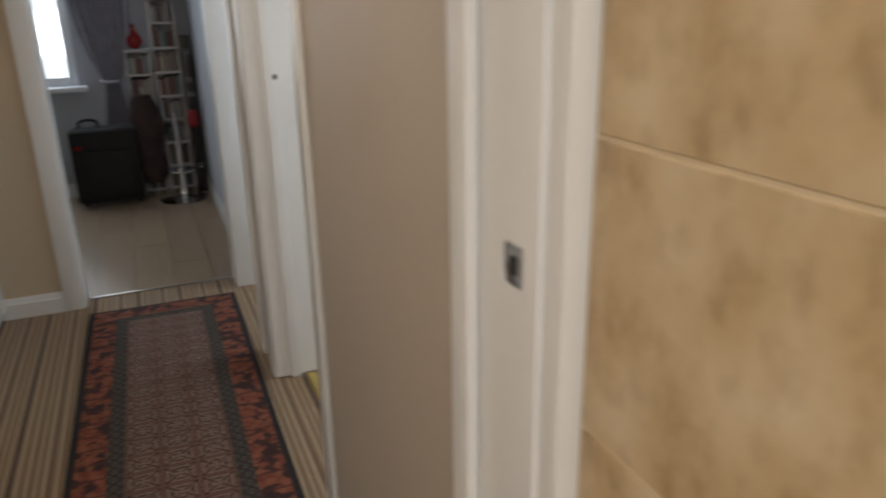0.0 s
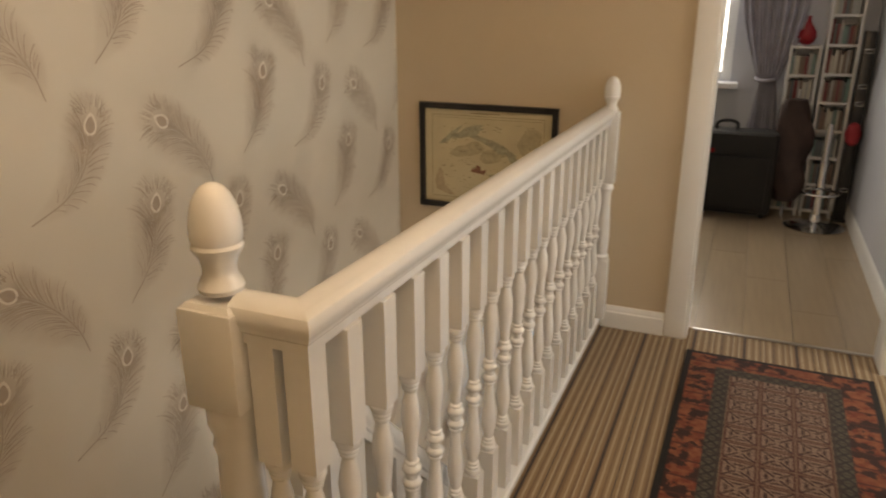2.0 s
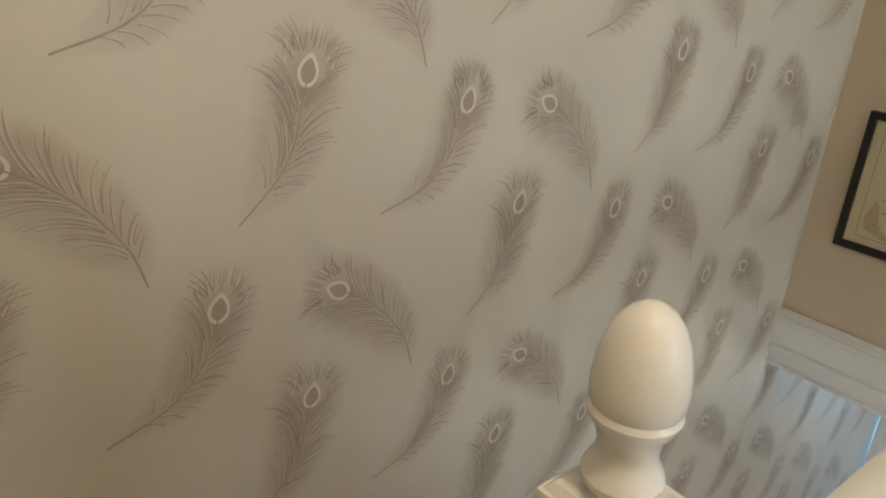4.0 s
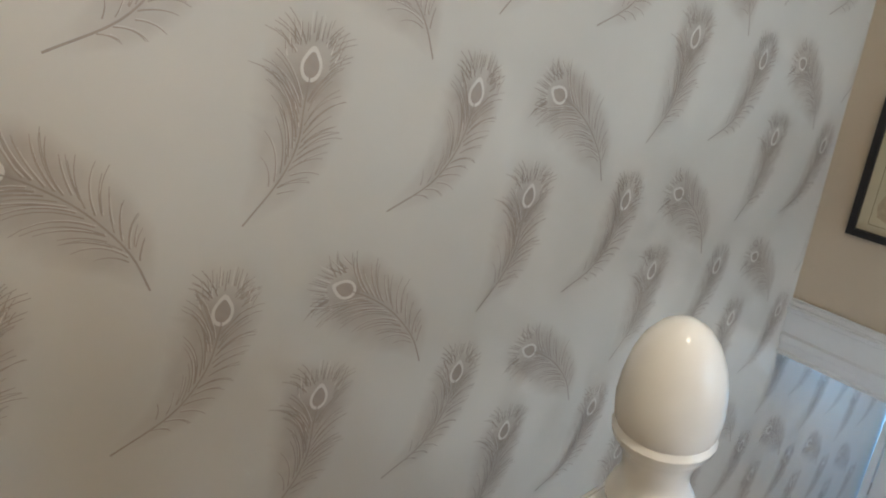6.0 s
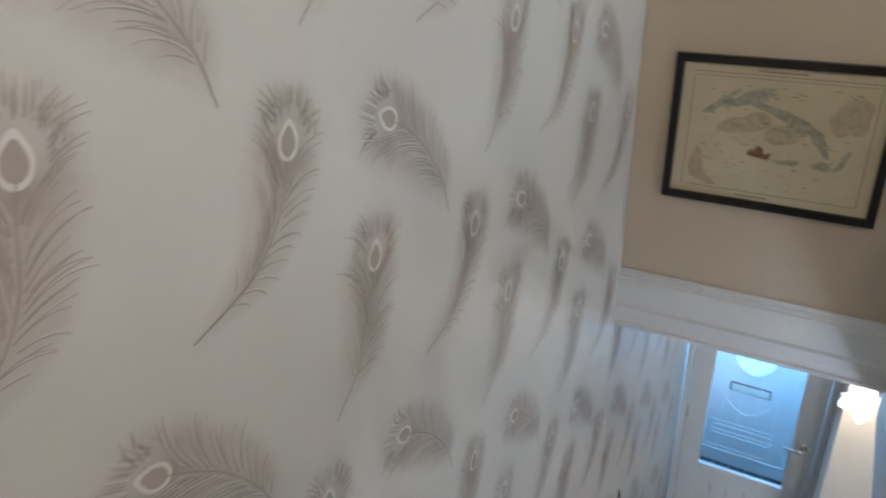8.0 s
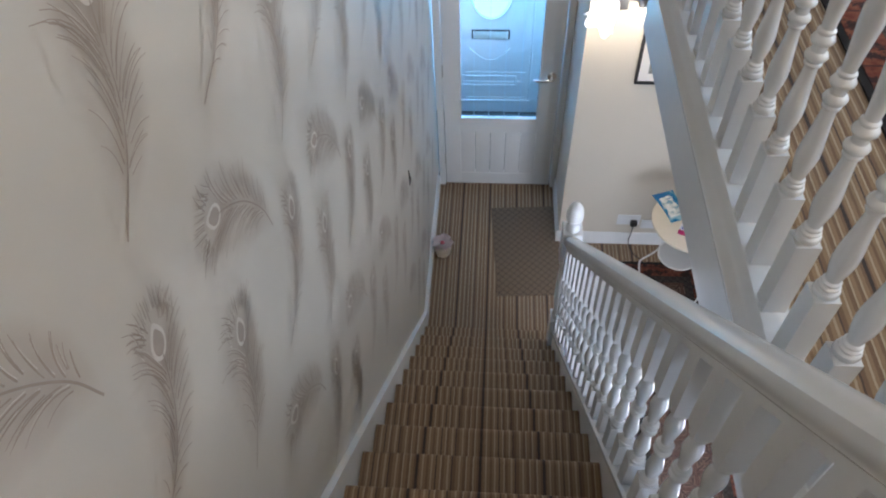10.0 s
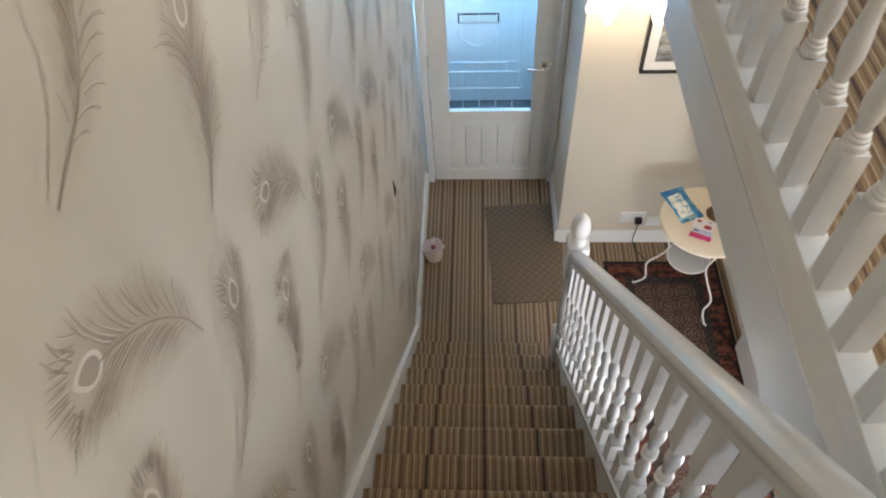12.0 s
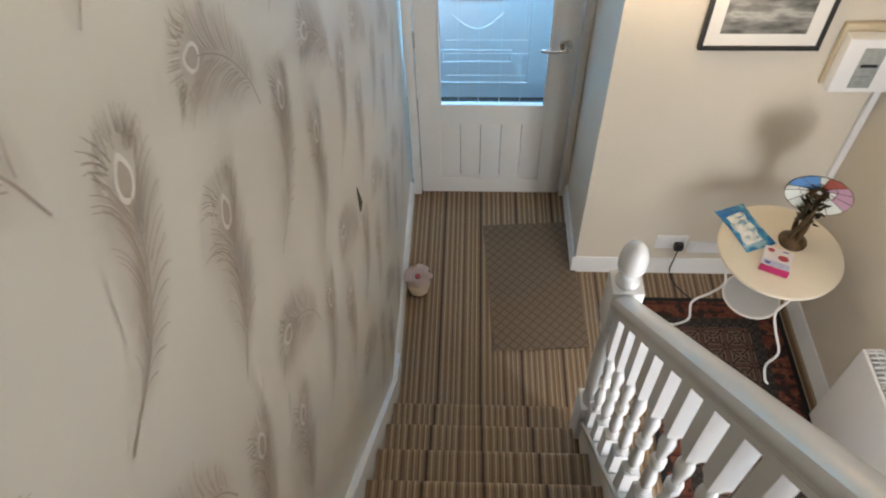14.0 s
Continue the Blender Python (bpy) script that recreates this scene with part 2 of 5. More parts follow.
outdoor_cyan.b.inputs["Emission Color"].default_value = (0.35, 0.9, 1.0, 1)
outdoor_cyan.b.inputs["Emission Strength"].default_value = 1.5


# ---- mesh helpers ----
def box(bm, x0, x1, y0, y1, z0, z1, bevel=0.0, seg=2):
    r = bmesh.ops.create_cube(bm, size=1.0)
    for v in r["verts"]:
        v.co = Vector((x0 + (v.co.x + 0.5) * (x1 - x0), y0 + (v.co.y + 0.5) * (y1 - y0), z0 + (v.co.z + 0.5) * (z1 - z0)))
    if bevel:
        es = list({e for v in r["verts"] for e in v.link_edges})
        bmesh.ops.bevel(bm, geom=es, offset=bevel, segments=seg, affect="EDGES", profile=0.6)
    return bm


def lathe(bm, profile, at=(0, 0, 0), seg=16, square=False, half=False):
    """Turns (radius, height) pairs round the upright axis; square: four sides, radius is the half width."""
    n = 4 if square else seg
    rings = []
    for r, z in profile:
        ring = []
        for k in range(n):
            a = math.tau * (k + (0.5 if square else 0)) / n
            rr = r * math.sqrt(2) if square else r
            ring.append(bm.verts.new((at[0] + rr * math.cos(a), at[1] + rr * math.sin(a), at[2] + z)))
        rings.append(ring)
    for a, b in zip(rings, rings[1:]):
        for k in range(n):
            bm.faces.new((a[k], a[(k + 1) % n], b[(k + 1) % n], b[k]))
    bm.faces.new(list(reversed(rings[0])))
    bm.faces.new(rings[-1])
    return bm


def sweep(bm, path, section, closed_ends=True):
    """Runs a section (across, up) along a path of points, with mitred corners."""
    pts = [Vector(p) for p in path]
    dirs = [(b - a).normalized() for a, b in zip(pts, pts[1:])]
    rings = []
    for i, p in enumerate(pts):
        d = dirs[min(i, len(dirs) - 1)]
        side = d.cross(Vector((0, 0, 1))).normalized()
        up = side.cross(d).normalized()
        n = (dirs[max(i - 1, 0)] + d).normalized()
        ring = []
        for u, v in section:
            q = p + side * u + up * v
            q += d * ((p - q).dot(n) / d.dot(n))
            ring.append(bm.verts.new(q))
        rings.append(ring)
    m = len(section)
    for a, b in zip(rings, rings[1:]):
        for k in range(m):
            bm.faces.new((a[k], b[k], b[(k + 1) % m], a[(k + 1) % m]))
    if closed_ends:
        bm.faces.new(rings[0])
        bm.faces.new(list(reversed(rings[-1])))
    return bm


def tube(bm, pts, r, seg=8):
    """A round rod along points in any direction."""
    pts = [Vector(p) for p in pts]
    rings, side = [], None
    for i, p in enumerate(pts):
        d = (pts[min(i + 1, len(pts) - 1)] - pts[max(i - 1, 0)]).normalized()
        side = (side - d * side.dot(d)).normalized() if side else d.orthogonal().normalized()
        up = d.cross(side)
        rr = r[i] if isinstance(r, (list, tuple)) else r
        rings.append([bm.verts.new(p + (side * math.cos(a) + up * math.sin(a)) * rr) for a in [math.tau * k / seg for k in range(seg)]])
    for a, b in zip(rings, rings[1:]):
        for k in range(seg):
            bm.faces.new((a[k], a[(k + 1) % seg], b[(k + 1) % seg], b[k]))
    bm.faces.new(list(reversed(rings[0])))
    bm.faces.new(rings[-1])
    return bm


def prism(bm, outline, axis, a, b):
    """A flat outline in the other two axes, drawn out along one axis from a to b."""
    def at(p, w):
        return {"x": (w, p[0], p[1]), "y": (p[0], w, p[1]), "z": (p[0], p[1], w)}[axis]
    low, high = [bm.verts.new(at(p, a)) for p in outline], [bm.verts.new(at(p, b)) for p in outline]
    bm.faces.new(low)
    bm.faces.new(list(reversed(high)))
    n = len(outline)
    for k in range(n):
        bm.faces.new((low[k], high[k], high[(k + 1) % n], low[(k + 1) % n]))
    return bm


def smooth(points, steps=6):
    """A Catmull-Rom curve through points."""
    p = [Vector(q) for q in points]
    p = [p[0] * 2 - p[1]] + p + [p[-1] * 2 - p[-2]]
    out = []
    for i in range(1, len(p) - 2):
        for s in range(steps):
            t = s / steps
            out.append(0.5 * (2 * p[i] + (p[i + 1] - p[i - 1]) * t + (2 * p[i - 1] - 5 * p[i] + 4 * p[i + 1] - p[i + 2]) * t * t
                              + (3 * p[i] - p[i - 1] - 3 * p[i + 1] + p[i + 2]) * t ** 3))
    return out + [p[-2]]


def part(name, bm, mat, parent=None, label="", kind="", sharp=35):
    bmesh.ops.recalc_face_normals(bm, faces=bm.faces[:])
    for f in bm.faces:
        f.smooth = True
    for e in bm.edges:
        if len(e.link_faces) != 2 or e.calc_face_angle(0) > radians(sharp):
            e.smooth = False
    me = bpy.data.meshes.new(name)
    bm.to_mesh(me)
    bm.free()
    me.materials.append(mat.m)
    ob = new(name, me)
    if parent:
        ob.parent = parent
    return tagged(ob, label, kind=kind)


def setting(name, bm, mat, label=""):
    return tagged(part(name, bm, mat), label, kind="structure")


def thing(name, label, category, at=(0, 0, 0), group=""):
    ob = new(name)
    ob.location = at
    ob.empty_display_size = 0.1
    return tagged(ob, label, category, group)


def B(*a, **k):
    return box(bmesh.new(), *a, **k)


# ---- the plan ----
FLOOR = -2.527            # lower hall
RISE, GO, STEPS = 0.1805, 0.177, 14
P = 2.13                  # wall across the end of the stairwell
WALL_R = 1.972            # right wall of the landing
HALL_R = 1.835            # right wall of the lower hall
BACK = -0.70              # wall behind the landing, with the bathroom door
TOP = 2.40                # upstairs ceiling
HALL_TOP = -0.17          # downstairs ceiling
WELL = 0.85               # outer face of the landing edge


def nosing(k):
    """Front edge of tread k, counted from the bottom."""
    return 2.065 + (3 - k) * GO, FLOOR + RISE * k


SLOPE = -RISE / GO

# walls
setting("wall_wallpaper", B(-0.12, 0.0, -0.74, 3.90, FLOOR, TOP), wallpaper, "pearl wallpapered wall with taupe peacock feathers")
bm = B(0.0, 1.258, P, P + 0.10, -0.078, TOP)
box(bm, 1.258, 1.985, P, P + 0.10, 2.02, TOP)
setting("wall_across_stairwell", bm, wall_cream)
setting("landing_floor_edge_beam", B(0.0, WELL, P + 0.17, P + 0.30, HALL_TOP, -0.06), ceiling_white)
setting("landing_floor_soffit", B(0.0, WELL, P + 0.10, P + 0.17, -0.10, -0.06), ceiling_white)
bm = B(WALL_R, WALL_R + 0.12, 1.095, 1.32, 0, TOP)
box(bm, WALL_R, WALL_R + 0.12, -0.70, 0.25, 0, TOP)
box(bm, WALL_R, WALL_R + 0.12, 0.25, 1.095, 2.02, TOP)
box(bm, WALL_R, WALL_R + 0.12, 1.32, 2.10, 2.02, TOP)
setting("wall_landing_side", bm, wall_beige)
setting("wall_side_room_end", B(2.092, 3.42, 1.15, 1.25, 0, TOP), trim_white)
setting("wall_side_room_back", B(3.42, 3.52, -0.60, 2.30, 0, TOP), wall_hall)
setting("wall_box_room_end", B(WALL_R, 3.42, 2.10, 2.20, 0, TOP), trim_white)
setting("wall_side_room_near", B(2.10, 3.42, -0.65, -0.55, 0, TOP), wall_hall)
bm = B(-0.0, 1.24, BACK - 0.12, BACK, 0, TOP)
box(bm, 1.24, 1.95, BACK - 0.12, BACK, 2.02, TOP)
setting("wall_behind_landing", bm, wall_cream)
# bathroom
setting("wall_bathroom_side", B(1.9555, 2.09, -2.85, -0.9005, 0, TOP), grout)
setting("wall_bathroom_return", B(1.9735, 2.09, -0.90, -0.701, 0, TOP), grout)
setting("wall_bathroom_back", B(0.3, 2.09, -2.95, -2.85, 0, TOP), travertine)
setting("wall_bathroom_left", B(0.2, 0.3, -2.95, BACK - 0.12, 0, TOP), travertine)
setting("bathroom_floor", B(0.2, 2.09, -2.95, BACK - 0.06, -0.1, -0.004), travertine)
setting("ceiling_upstairs", B(-0.12, 3.52, -2.95, 4.60, TOP, TOP + 0.1), ceiling_white)
# bedroom
setting("wall_bedroom_side", B(2.045, 2.15, 2.23, 4.55, 0, TOP), wall_blue)
setting("wall_bedroom_left", B(-0.75, -0.65, 2.23, 4.55, 0, TOP), wall_blue)
setting("wall_bedroom_front", B(-0.75, 0.0, 2.13, 2.23, 0, TOP), wall_blue)
bm = B(-0.65, 0.20, 4.45, 4.57, 0, TOP)
box(bm, 1.26, 2.045, 4.45, 4.57, 0, TOP)
box(bm, 0.20, 1.26, 4.45, 4.57, 0, 0.80)
box(bm, 0.20, 1.26, 4.45, 4.57, 2.10, TOP)
setting("wall_bedroom_window", bm, wall_blue)
setting("bedroom_subfloor", B(-0.75, 2.15, 2.235, 4.57, -0.1, -0.012), laminate)
setting("sky_beyond_window", B(-1.5, 3.0, 6.0, 6.05, -0.5, 4.0), outdoor)
# lower hall
setting("wall_door_end", B(-0.12, 0.84, 3.78, 3.90, FLOOR + 2.04, HALL_TOP), wall_hall)
setting("wall_pier", B(0.835, 2.0, 3.255, 3.90, FLOOR, HALL_TOP), wall_hall)
setting("wall_hall_side", B(HALL_R, HALL_R + 0.1, -0.7, 3.255, FLOOR, HALL_TOP), wall_hall)
setting("wall_hall_near", B(0.76, HALL_R, -0.8, -0.7, FLOOR, HALL_TOP), wall_hall)
bm = B(WELL + 0.02, HALL_R + 0.1, -0.7, P + 0.10, HALL_TOP, -0.10)
box(bm, 0.0, HALL_R + 0.1, P + 0.30, 3.90, HALL_TOP, -0.10)
box(bm, WELL, HALL_R + 0.1, P + 0.10, P + 0.30, HALL_TOP, -0.10)
setting("ceiling_hall", bm, ceiling_white)

# floors
setting("landing_floor", B(WELL + 0.075, WALL_R + 0.10, BACK - 0.06, P + 0.105, -0.10, 0.0), carpet, "landing floor in brown and beige striped carpet")
setting("landing_floor_head", B(0.0, WELL + 0.075, BACK, 0.075, -0.10, 0.0), carpet)
setting("hall_floor", B(0.0, HALL_R, -0.7, 3.78, FLOOR - 0.1, FLOOR), carpet, "hall floor in brown and beige striped carpet")
setting("side_room_floor", B(2.0725, 3.42, -0.55, 2.10, -0.1, -0.004), wood_floor)
for y0, y1 in ((0.28, 1.06), (1.36, 2.06)):
    setting("trim_threshold", B(2.076, 2.104, y0, y1, -0.01, 0.008, bevel=0.003), yellow_strip, "brass coloured threshold strip")
setting("trim_threshold", B(1.30, 1.98, 2.228, 2.243, -0.01, 0.006, bevel=0.002), brass, "thin metal threshold strip")

# ---- stairs ----
stair = thing("staircase", "straight staircase carpeted in brown and beige stripes between white strings", "staircase")


def step_mesh():
    bm = bmesh.new()
    out = [(-0.002, -0.036), (0.008, -0.031), (0.0135, -0.021), (0.013, -0.010), (0.007, -0.001), (-0.004, 0.0035), (-0.014, 0.004), (-GO - 0.02, 0.004), (-GO - 0.02, -0.05), (-0.022, -0.05), (-0.022, -RISE + 0.004), (-0.012, -RISE + 0.004), (-0.012, -0.038)]
    return prism(bm, [(y, z) for y, z in out], "x", 0.024, 0.7285)


first = None
for k in range(1, STEPS):
    y, z = nosing(k)
    if first is None:
        first = part("step", step_mesh(), carpet, stair)
        ob = first
    else:
        ob = new("step", first.data)
        ob.parent = stair
    ob.location = (0, y - 0.012, z - 0.004)
y, z = nosing(STEPS)
nose = prism(bmesh.new(), [(y - 0.01, -0.03), (y, -0.016), (y, -0.006), (y - 0.008, 0.002), (y - 0.045, 0.003), (y - 0.045, -0.15), (y - 0.02, -0.18), (y - 0.02, -0.03)], "x", 0.024, 0.7285)
part("landing_nosing", nose, carpet, stair)
y0, y1 = 0.02, 2.50


def line(y, off):
    return nosing(1)[1] + SLOPE * (y - nosing(1)[0]) + off


# wall string runs down to the hall skirting
out = [(0.075, 0.09), (0.075, -0.12), (2.545, FLOOR), (2.70, FLOOR), (2.70, FLOOR + 0.095), (2.57, FLOOR + 0.095), (0.14, line(0.14, 0.065))]
part("wall_string", prism(bmesh.new(), out, "x", 0.001, 0.022), trim_white, stair, "white painted string along the wall")
out = [(0.10, line(0.10, 0.075)), (0.10, -0.26), (2.20, FLOOR), (2.235, FLOOR), (2.235, line(2.235, 0.075))]
part("outer_string", prism(bmesh.new(), out, "x", 0.7295, 0.762), trim_white, stair, "white painted outer string")
bm = sweep(bmesh.new(), [(0.746, 0.10, line(0.10, 0.075)), (0.746, 2.20, line(2.20, 0.075))], [(-0.026, 0.0), (-0.026, 0.014), (-0.018, 0.02), (0.018, 0.02), (0.026, 0.014), (0.026, 0.0)])
part("string_cap", bm, gloss_white, stair)
bm = prism(bmesh.new(), [(-0.6, FLOOR), (1.98, FLOOR), (0.12, -0.25), (-0.6, -0.12)], "x", 0.735, 0.757)
part("spandrel_panel", bm, wall_hall, stair)

# ---- balustrade ----
RAIL = [(-0.021, -0.036), (-0.021, -0.022), (-0.026, -0.017), (-0.027, -0.010), (-0.0315, -0.004), (-0.0325, 0.007), (-0.0285, 0.018), (-0.017, 0.026), (0.0, 0.029), (0.017, 0.026), (0.0285, 0.018), (0.0325, 0.007), (0.0315, -0.004), (0.027, -0.010), (0.026, -0.017), (0.021, -0.022), (0.021, -0.036)]
RX, RY, RZ = 0.889, 0.055, 0.884
SX = 0.747
NEWEL_AT = (0.761, 0.055)


def spindle_mesh(height, top_block, base_block, slant=0.0):
    """A turned spindle: square ends, beads and two long vases; slant cuts the ends to a slope."""
    bm = bmesh.new()
    w = 0.0205
    z1, z2 = base_block, height - top_block
    for a, b in ((0, z1), (z2, height)):
        lathe(bm, [(w, a), (w, b)], square=True)
    mid = (z2 - z1)
    half = [(0.0150, 0.0), (0.0200, 0.008), (0.0208, 0.016), (0.0195, 0.026), (0.0140, 0.030), (0.0170, 0.037), (0.0170, 0.043), (0.0128, 0.048), (0.0150, 0.053), (0.0150, 0.059), (0.0112, 0.066),
            (0.0128, 0.085), (0.0168, 0.120), (0.0188, 0.155), (0.0180, 0.190), (0.0150, 0.240), (0.0122, 0.295), (0.0108, 0.335), (0.0145, 0.341), (0.0150, 0.347), (0.0120, 0.353), (0.0165, 0.360),
            (0.0190, 0.369), (0.0190, 0.375), (0.0165, 0.383), (0.0120, 0.389), (0.0118, 0.397)]
    low = [(r, z1 + t / 0.80 * mid) for r, t in half]
    high = [(r, z2 - t / 0.80 * mid) for r, t in reversed(half)]
    lathe(bm, low + high, seg=14)
    if slant:
        for v in bm.verts:
            if v.co.z < 0.001 or v.co.z > height - 0.001:
                v.co.z += slant * v.co.y
    return bm


def finial(bm, x, y, z, s=1.0, seg=24):
    """Acorn finial, z is the shoulder of the block under it."""
    prof = [(0.036, 0.0), (0.038, 0.008), (0.034, 0.018), (0.0285, 0.028), (0.0275, 0.040), (0.030, 0.052), (0.035, 0.062), (0.0405, 0.070), (0.042, 0.076), (0.0395, 0.082), (0.0415, 0.088), (0.0425, 0.102),
            (0.0405, 0.122), (0.036, 0.142), (0.029, 0.158), (0.0195, 0.170), (0.009, 0.1765), (0.002, 0.178)]
    return lathe(bm, [(r * s, h * s) for r, h in prof], (x, y, z), seg)


balustrade = thing("landing_balustrade", "white gloss balustrade with turned spindles round the stairwell", "balustrade")
bm = sweep(bmesh.new(), [(NEWEL_AT[0] + 0.03, RY, RZ), (RX, RY, RZ), (RX + 0.016, P - 0.002, RZ)], RAIL)
part("handrail", bm, gloss_white, balustrade, "rounded white gloss handrail")
EDGE = [(WELL, -0.175), (WELL, -0.012), (WELL - 0.005, -0.006), (WELL - 0.006, 0.004), (WELL - 0.001, 0.010), (WELL + 0.010, 0.016), (WELL + 0.018, 0.026), (WELL + 0.022, 0.040), (WELL + 0.027, 0.046),
        (WELL + 0.079, 0.046), (WELL + 0.085, 0.040), (WELL + 0.085, 0.026), (WELL + 0.076, 0.018), (WELL + 0.076, -0.175)]
bm = prism(bmesh.new(), EDGE, "y", 0.0755, P - 0.001)
part("landing_edge_string", bm, gloss_white, balustrade, "white boxed edge of the landing")
bm = B(0.80, WELL + 0.076, 0.018, 0.0745, -0.175, 0.022, bevel=0.004)
box(bm, 0.80, WELL + 0.084, 0.010, 0.075, 0.022, 0.046, bevel=0.008)
part("edge_return", bm, gloss_white, balustrade)
H = RZ - 0.035 - 0.046


def put_spindle(data, parent, at):
    ob = new("spindle", data)
    ob.parent = parent
    ob.location = at
    return ob


first = part("spindle", spindle_mesh(H, 0.190, 0.180), gloss_white, balustrade, "turned white spindle")
first.location = (RX, RY, 0.046)
SPACING = 0.1088
n = 0
y = 0.140
while y < P - 0.07:
    tagged(put_spindle(first.data, balustrade, (RX + 0.009 + 0.010 * (y - RY) / 2.07, y, 0.046)), "turned white spindle")
    y += SPACING
tagged(put_spindle(first.data, balustrade, (0.832, RY, 0.046)), "turned white spindle")

newel = thing("newel_post", "white gloss newel post with acorn finial at the stair head", "newel post", group="newel posts")
X, Y = NEWEL_AT
bm = B(X - 0.0455, X + 0.0455, Y - 0.0455, Y + 0.0455, 0.742, 0.894, bevel=0.005)
lathe(bm, [(0.041, 0.0), (0.035, 0.007)], (X, Y, 0.894), square=True)
part("block", bm, gloss_white, newel)
part("finial", finial(bmesh.new(), X, Y, 0.9115, 0.85), gloss_white, newel, "smooth acorn finial")
bm = lathe(bmesh.new(), [(0.036, 0.742), (0.041, 0.732), (0.041, 0.705), (0.034, 0.685), (0.037, 0.670), (0.032, 0.650), (0.036, 0.54), (0.040, 0.44), (0.038, 0.36), (0.030, 0.26), (0.029, 0.24), (0.038, 0.225), (0.030, 0.21), (0.036, 0.20)][::-1], (X, Y, 0), 24)
part("turning", bm, gloss_white, newel)
part("base", B(X - 0.043, X + 0.043, Y - 0.043, Y + 0.043, -0.36, 0.20, bevel=0.005), gloss_white, newel)

HX = RX + 0.030
half = thing("half_newel_post", "white half newel with small finial fixed to the wall", "newel post", group="newel posts")
bm = B(HX - 0.033, HX + 0.033, P - 0.055, P - 0.001, 0.62, 0.895, bevel=0.004)
box(bm, HX - 0.033, HX + 0.033, P - 0.055, P - 0.001, 0.046, 0.30, bevel=0.004)
lathe(bm, [(0.030, 0.30), (0.034, 0.32), (0.026, 0.33), (0.030, 0.40), (0.026, 0.50), (0.024, 0.58), (0.033, 0.60), (0.028, 0.62)], (HX, P - 0.035, 0), 16)
part("post", bm, gloss_white, half)
part("finial", finial(bmesh.new(), HX, P - 0.032, 0.895, 0.74, 20), gloss_white, half)

foot = thing("newel_post", "white gloss newel post with acorn finial at the stair foot", "newel post", group="newel posts")
X, Y = 0.752, 2.238
bm = B(X - 0.043, X + 0.043, Y - 0.043, Y + 0.043, -1.46, -1.262, bevel=0.005)
part("block", bm, gloss_white, foot)
part("finial", finial(bmesh.new(), X, Y, -1.262, 0.90), gloss_white, foot, "smooth acorn finial")
bm = lathe(bmesh.new(), [(0.036, -1.46), (0.041, -1.47), (0.041, -1.49), (0.032, -1.52), (0.036, -1.62), (0.040, -1.74), (0.036, -1.84), (0.030, -1.90), (0.038, -1.92), (0.036, -1.94)][::-1], (X, Y, 0), 24)
part("turning", bm, gloss_white, foot)
bm = B(X - 0.043, X + 0.043, Y - 0.043, Y + 0.043, FLOOR, -1.94, bevel=0.005)
part("base", bm, gloss_white, foot)

lower = thing("stair_balustrade", "white gloss stair handrail with turned spindles down to the hall", "balustrade")


def rail_z(y):
    return -1.207 + SLOPE * (y - 2.092)


bm = sweep(bmesh.new(), [(SX, 0.085, rail_z(0.085)), (SX, 2.20, rail_z(2.20))], RAIL)
part("handrail", bm, gloss_white, lower, "rounded white gloss handrail")
hs = rail_z(1.0) - 0.036 - (line(1.0, 0.075) + 0.024)
first_s = part("spindle", spindle_mesh(hs, 0.20, 0.14, SLOPE), gloss_white, lower, "turned white spindle")
y = 0.215
k = 0
while y < 2.17:
    at = (SX, y, line(y, 0.075) + 0.022)
    if k == 0:
        first_s.location = at
    else:
        tagged(put_spindle(first_s.data, lower, at), "turned white spindle")
    y += 0.0885
    k += 1


# ---- trims ----
def skirting(bm, a, b, z=0.0, h=0.095, t=0.016, inward=(0, 0)):
    """A moulded skirting board from a to b (x, y), standing off to the left of the way."""
    sec = [(0, 0), (-t, 0), (-t, h * 0.72), (-t * 0.72, h * 0.78), (-t * 0.72, h * 0.86), (-t * 0.35, h * 0.95), (-t * 0.3, h), (0, h)]
    return sweep(bm, [(a[0], a[1], z), (b[0], b[1], z)], sec)


setting("baseboard_stairwell_wall", skirting(bmesh.new(), (1.188, P), (WELL + 0.085, P)), trim_white)
setting("baseboard_landing_side", skirting(bmesh.new(), (WALL_R, -0.645), (WALL_R, 0.197)), trim_white)
setting("baseboard_side_room_end", skirting(bmesh.new(), (3.4, 1.15), (2.095, 1.15), h=0.12), trim_white)
setting("baseboard_hall_wallpaper", sweep(bmesh.new(), [(0.0, 3.76, FLOOR), (0.0, 2.70, FLOOR)], [(0, 0), (-0.018, 0), (-0.018, 0.075), (-0.010, 0.09), (0, 0.095)]), trim_white)
setting("baseboard_pier", sweep(bmesh.new(), [(0.835, 3.255, FLOOR), (0.835, 3.76, FLOOR)], [(0, 0), (-0.016, 0), (-0.016, 0.075), (-0.010, 0.09), (0, 0.095)]), trim_white)
setting("baseboard_picture_wall", sweep(bmesh.new(), [(HALL_R, 3.255, FLOOR), (0.819, 3.255, FLOOR)], [(0, 0), (-0.016, 0), (-0.016, 0.07), (-0.011, 0.078), (-0.011, 0.086), (-0.004, 0.1), (0, 0.1)][::1]), trim_white)
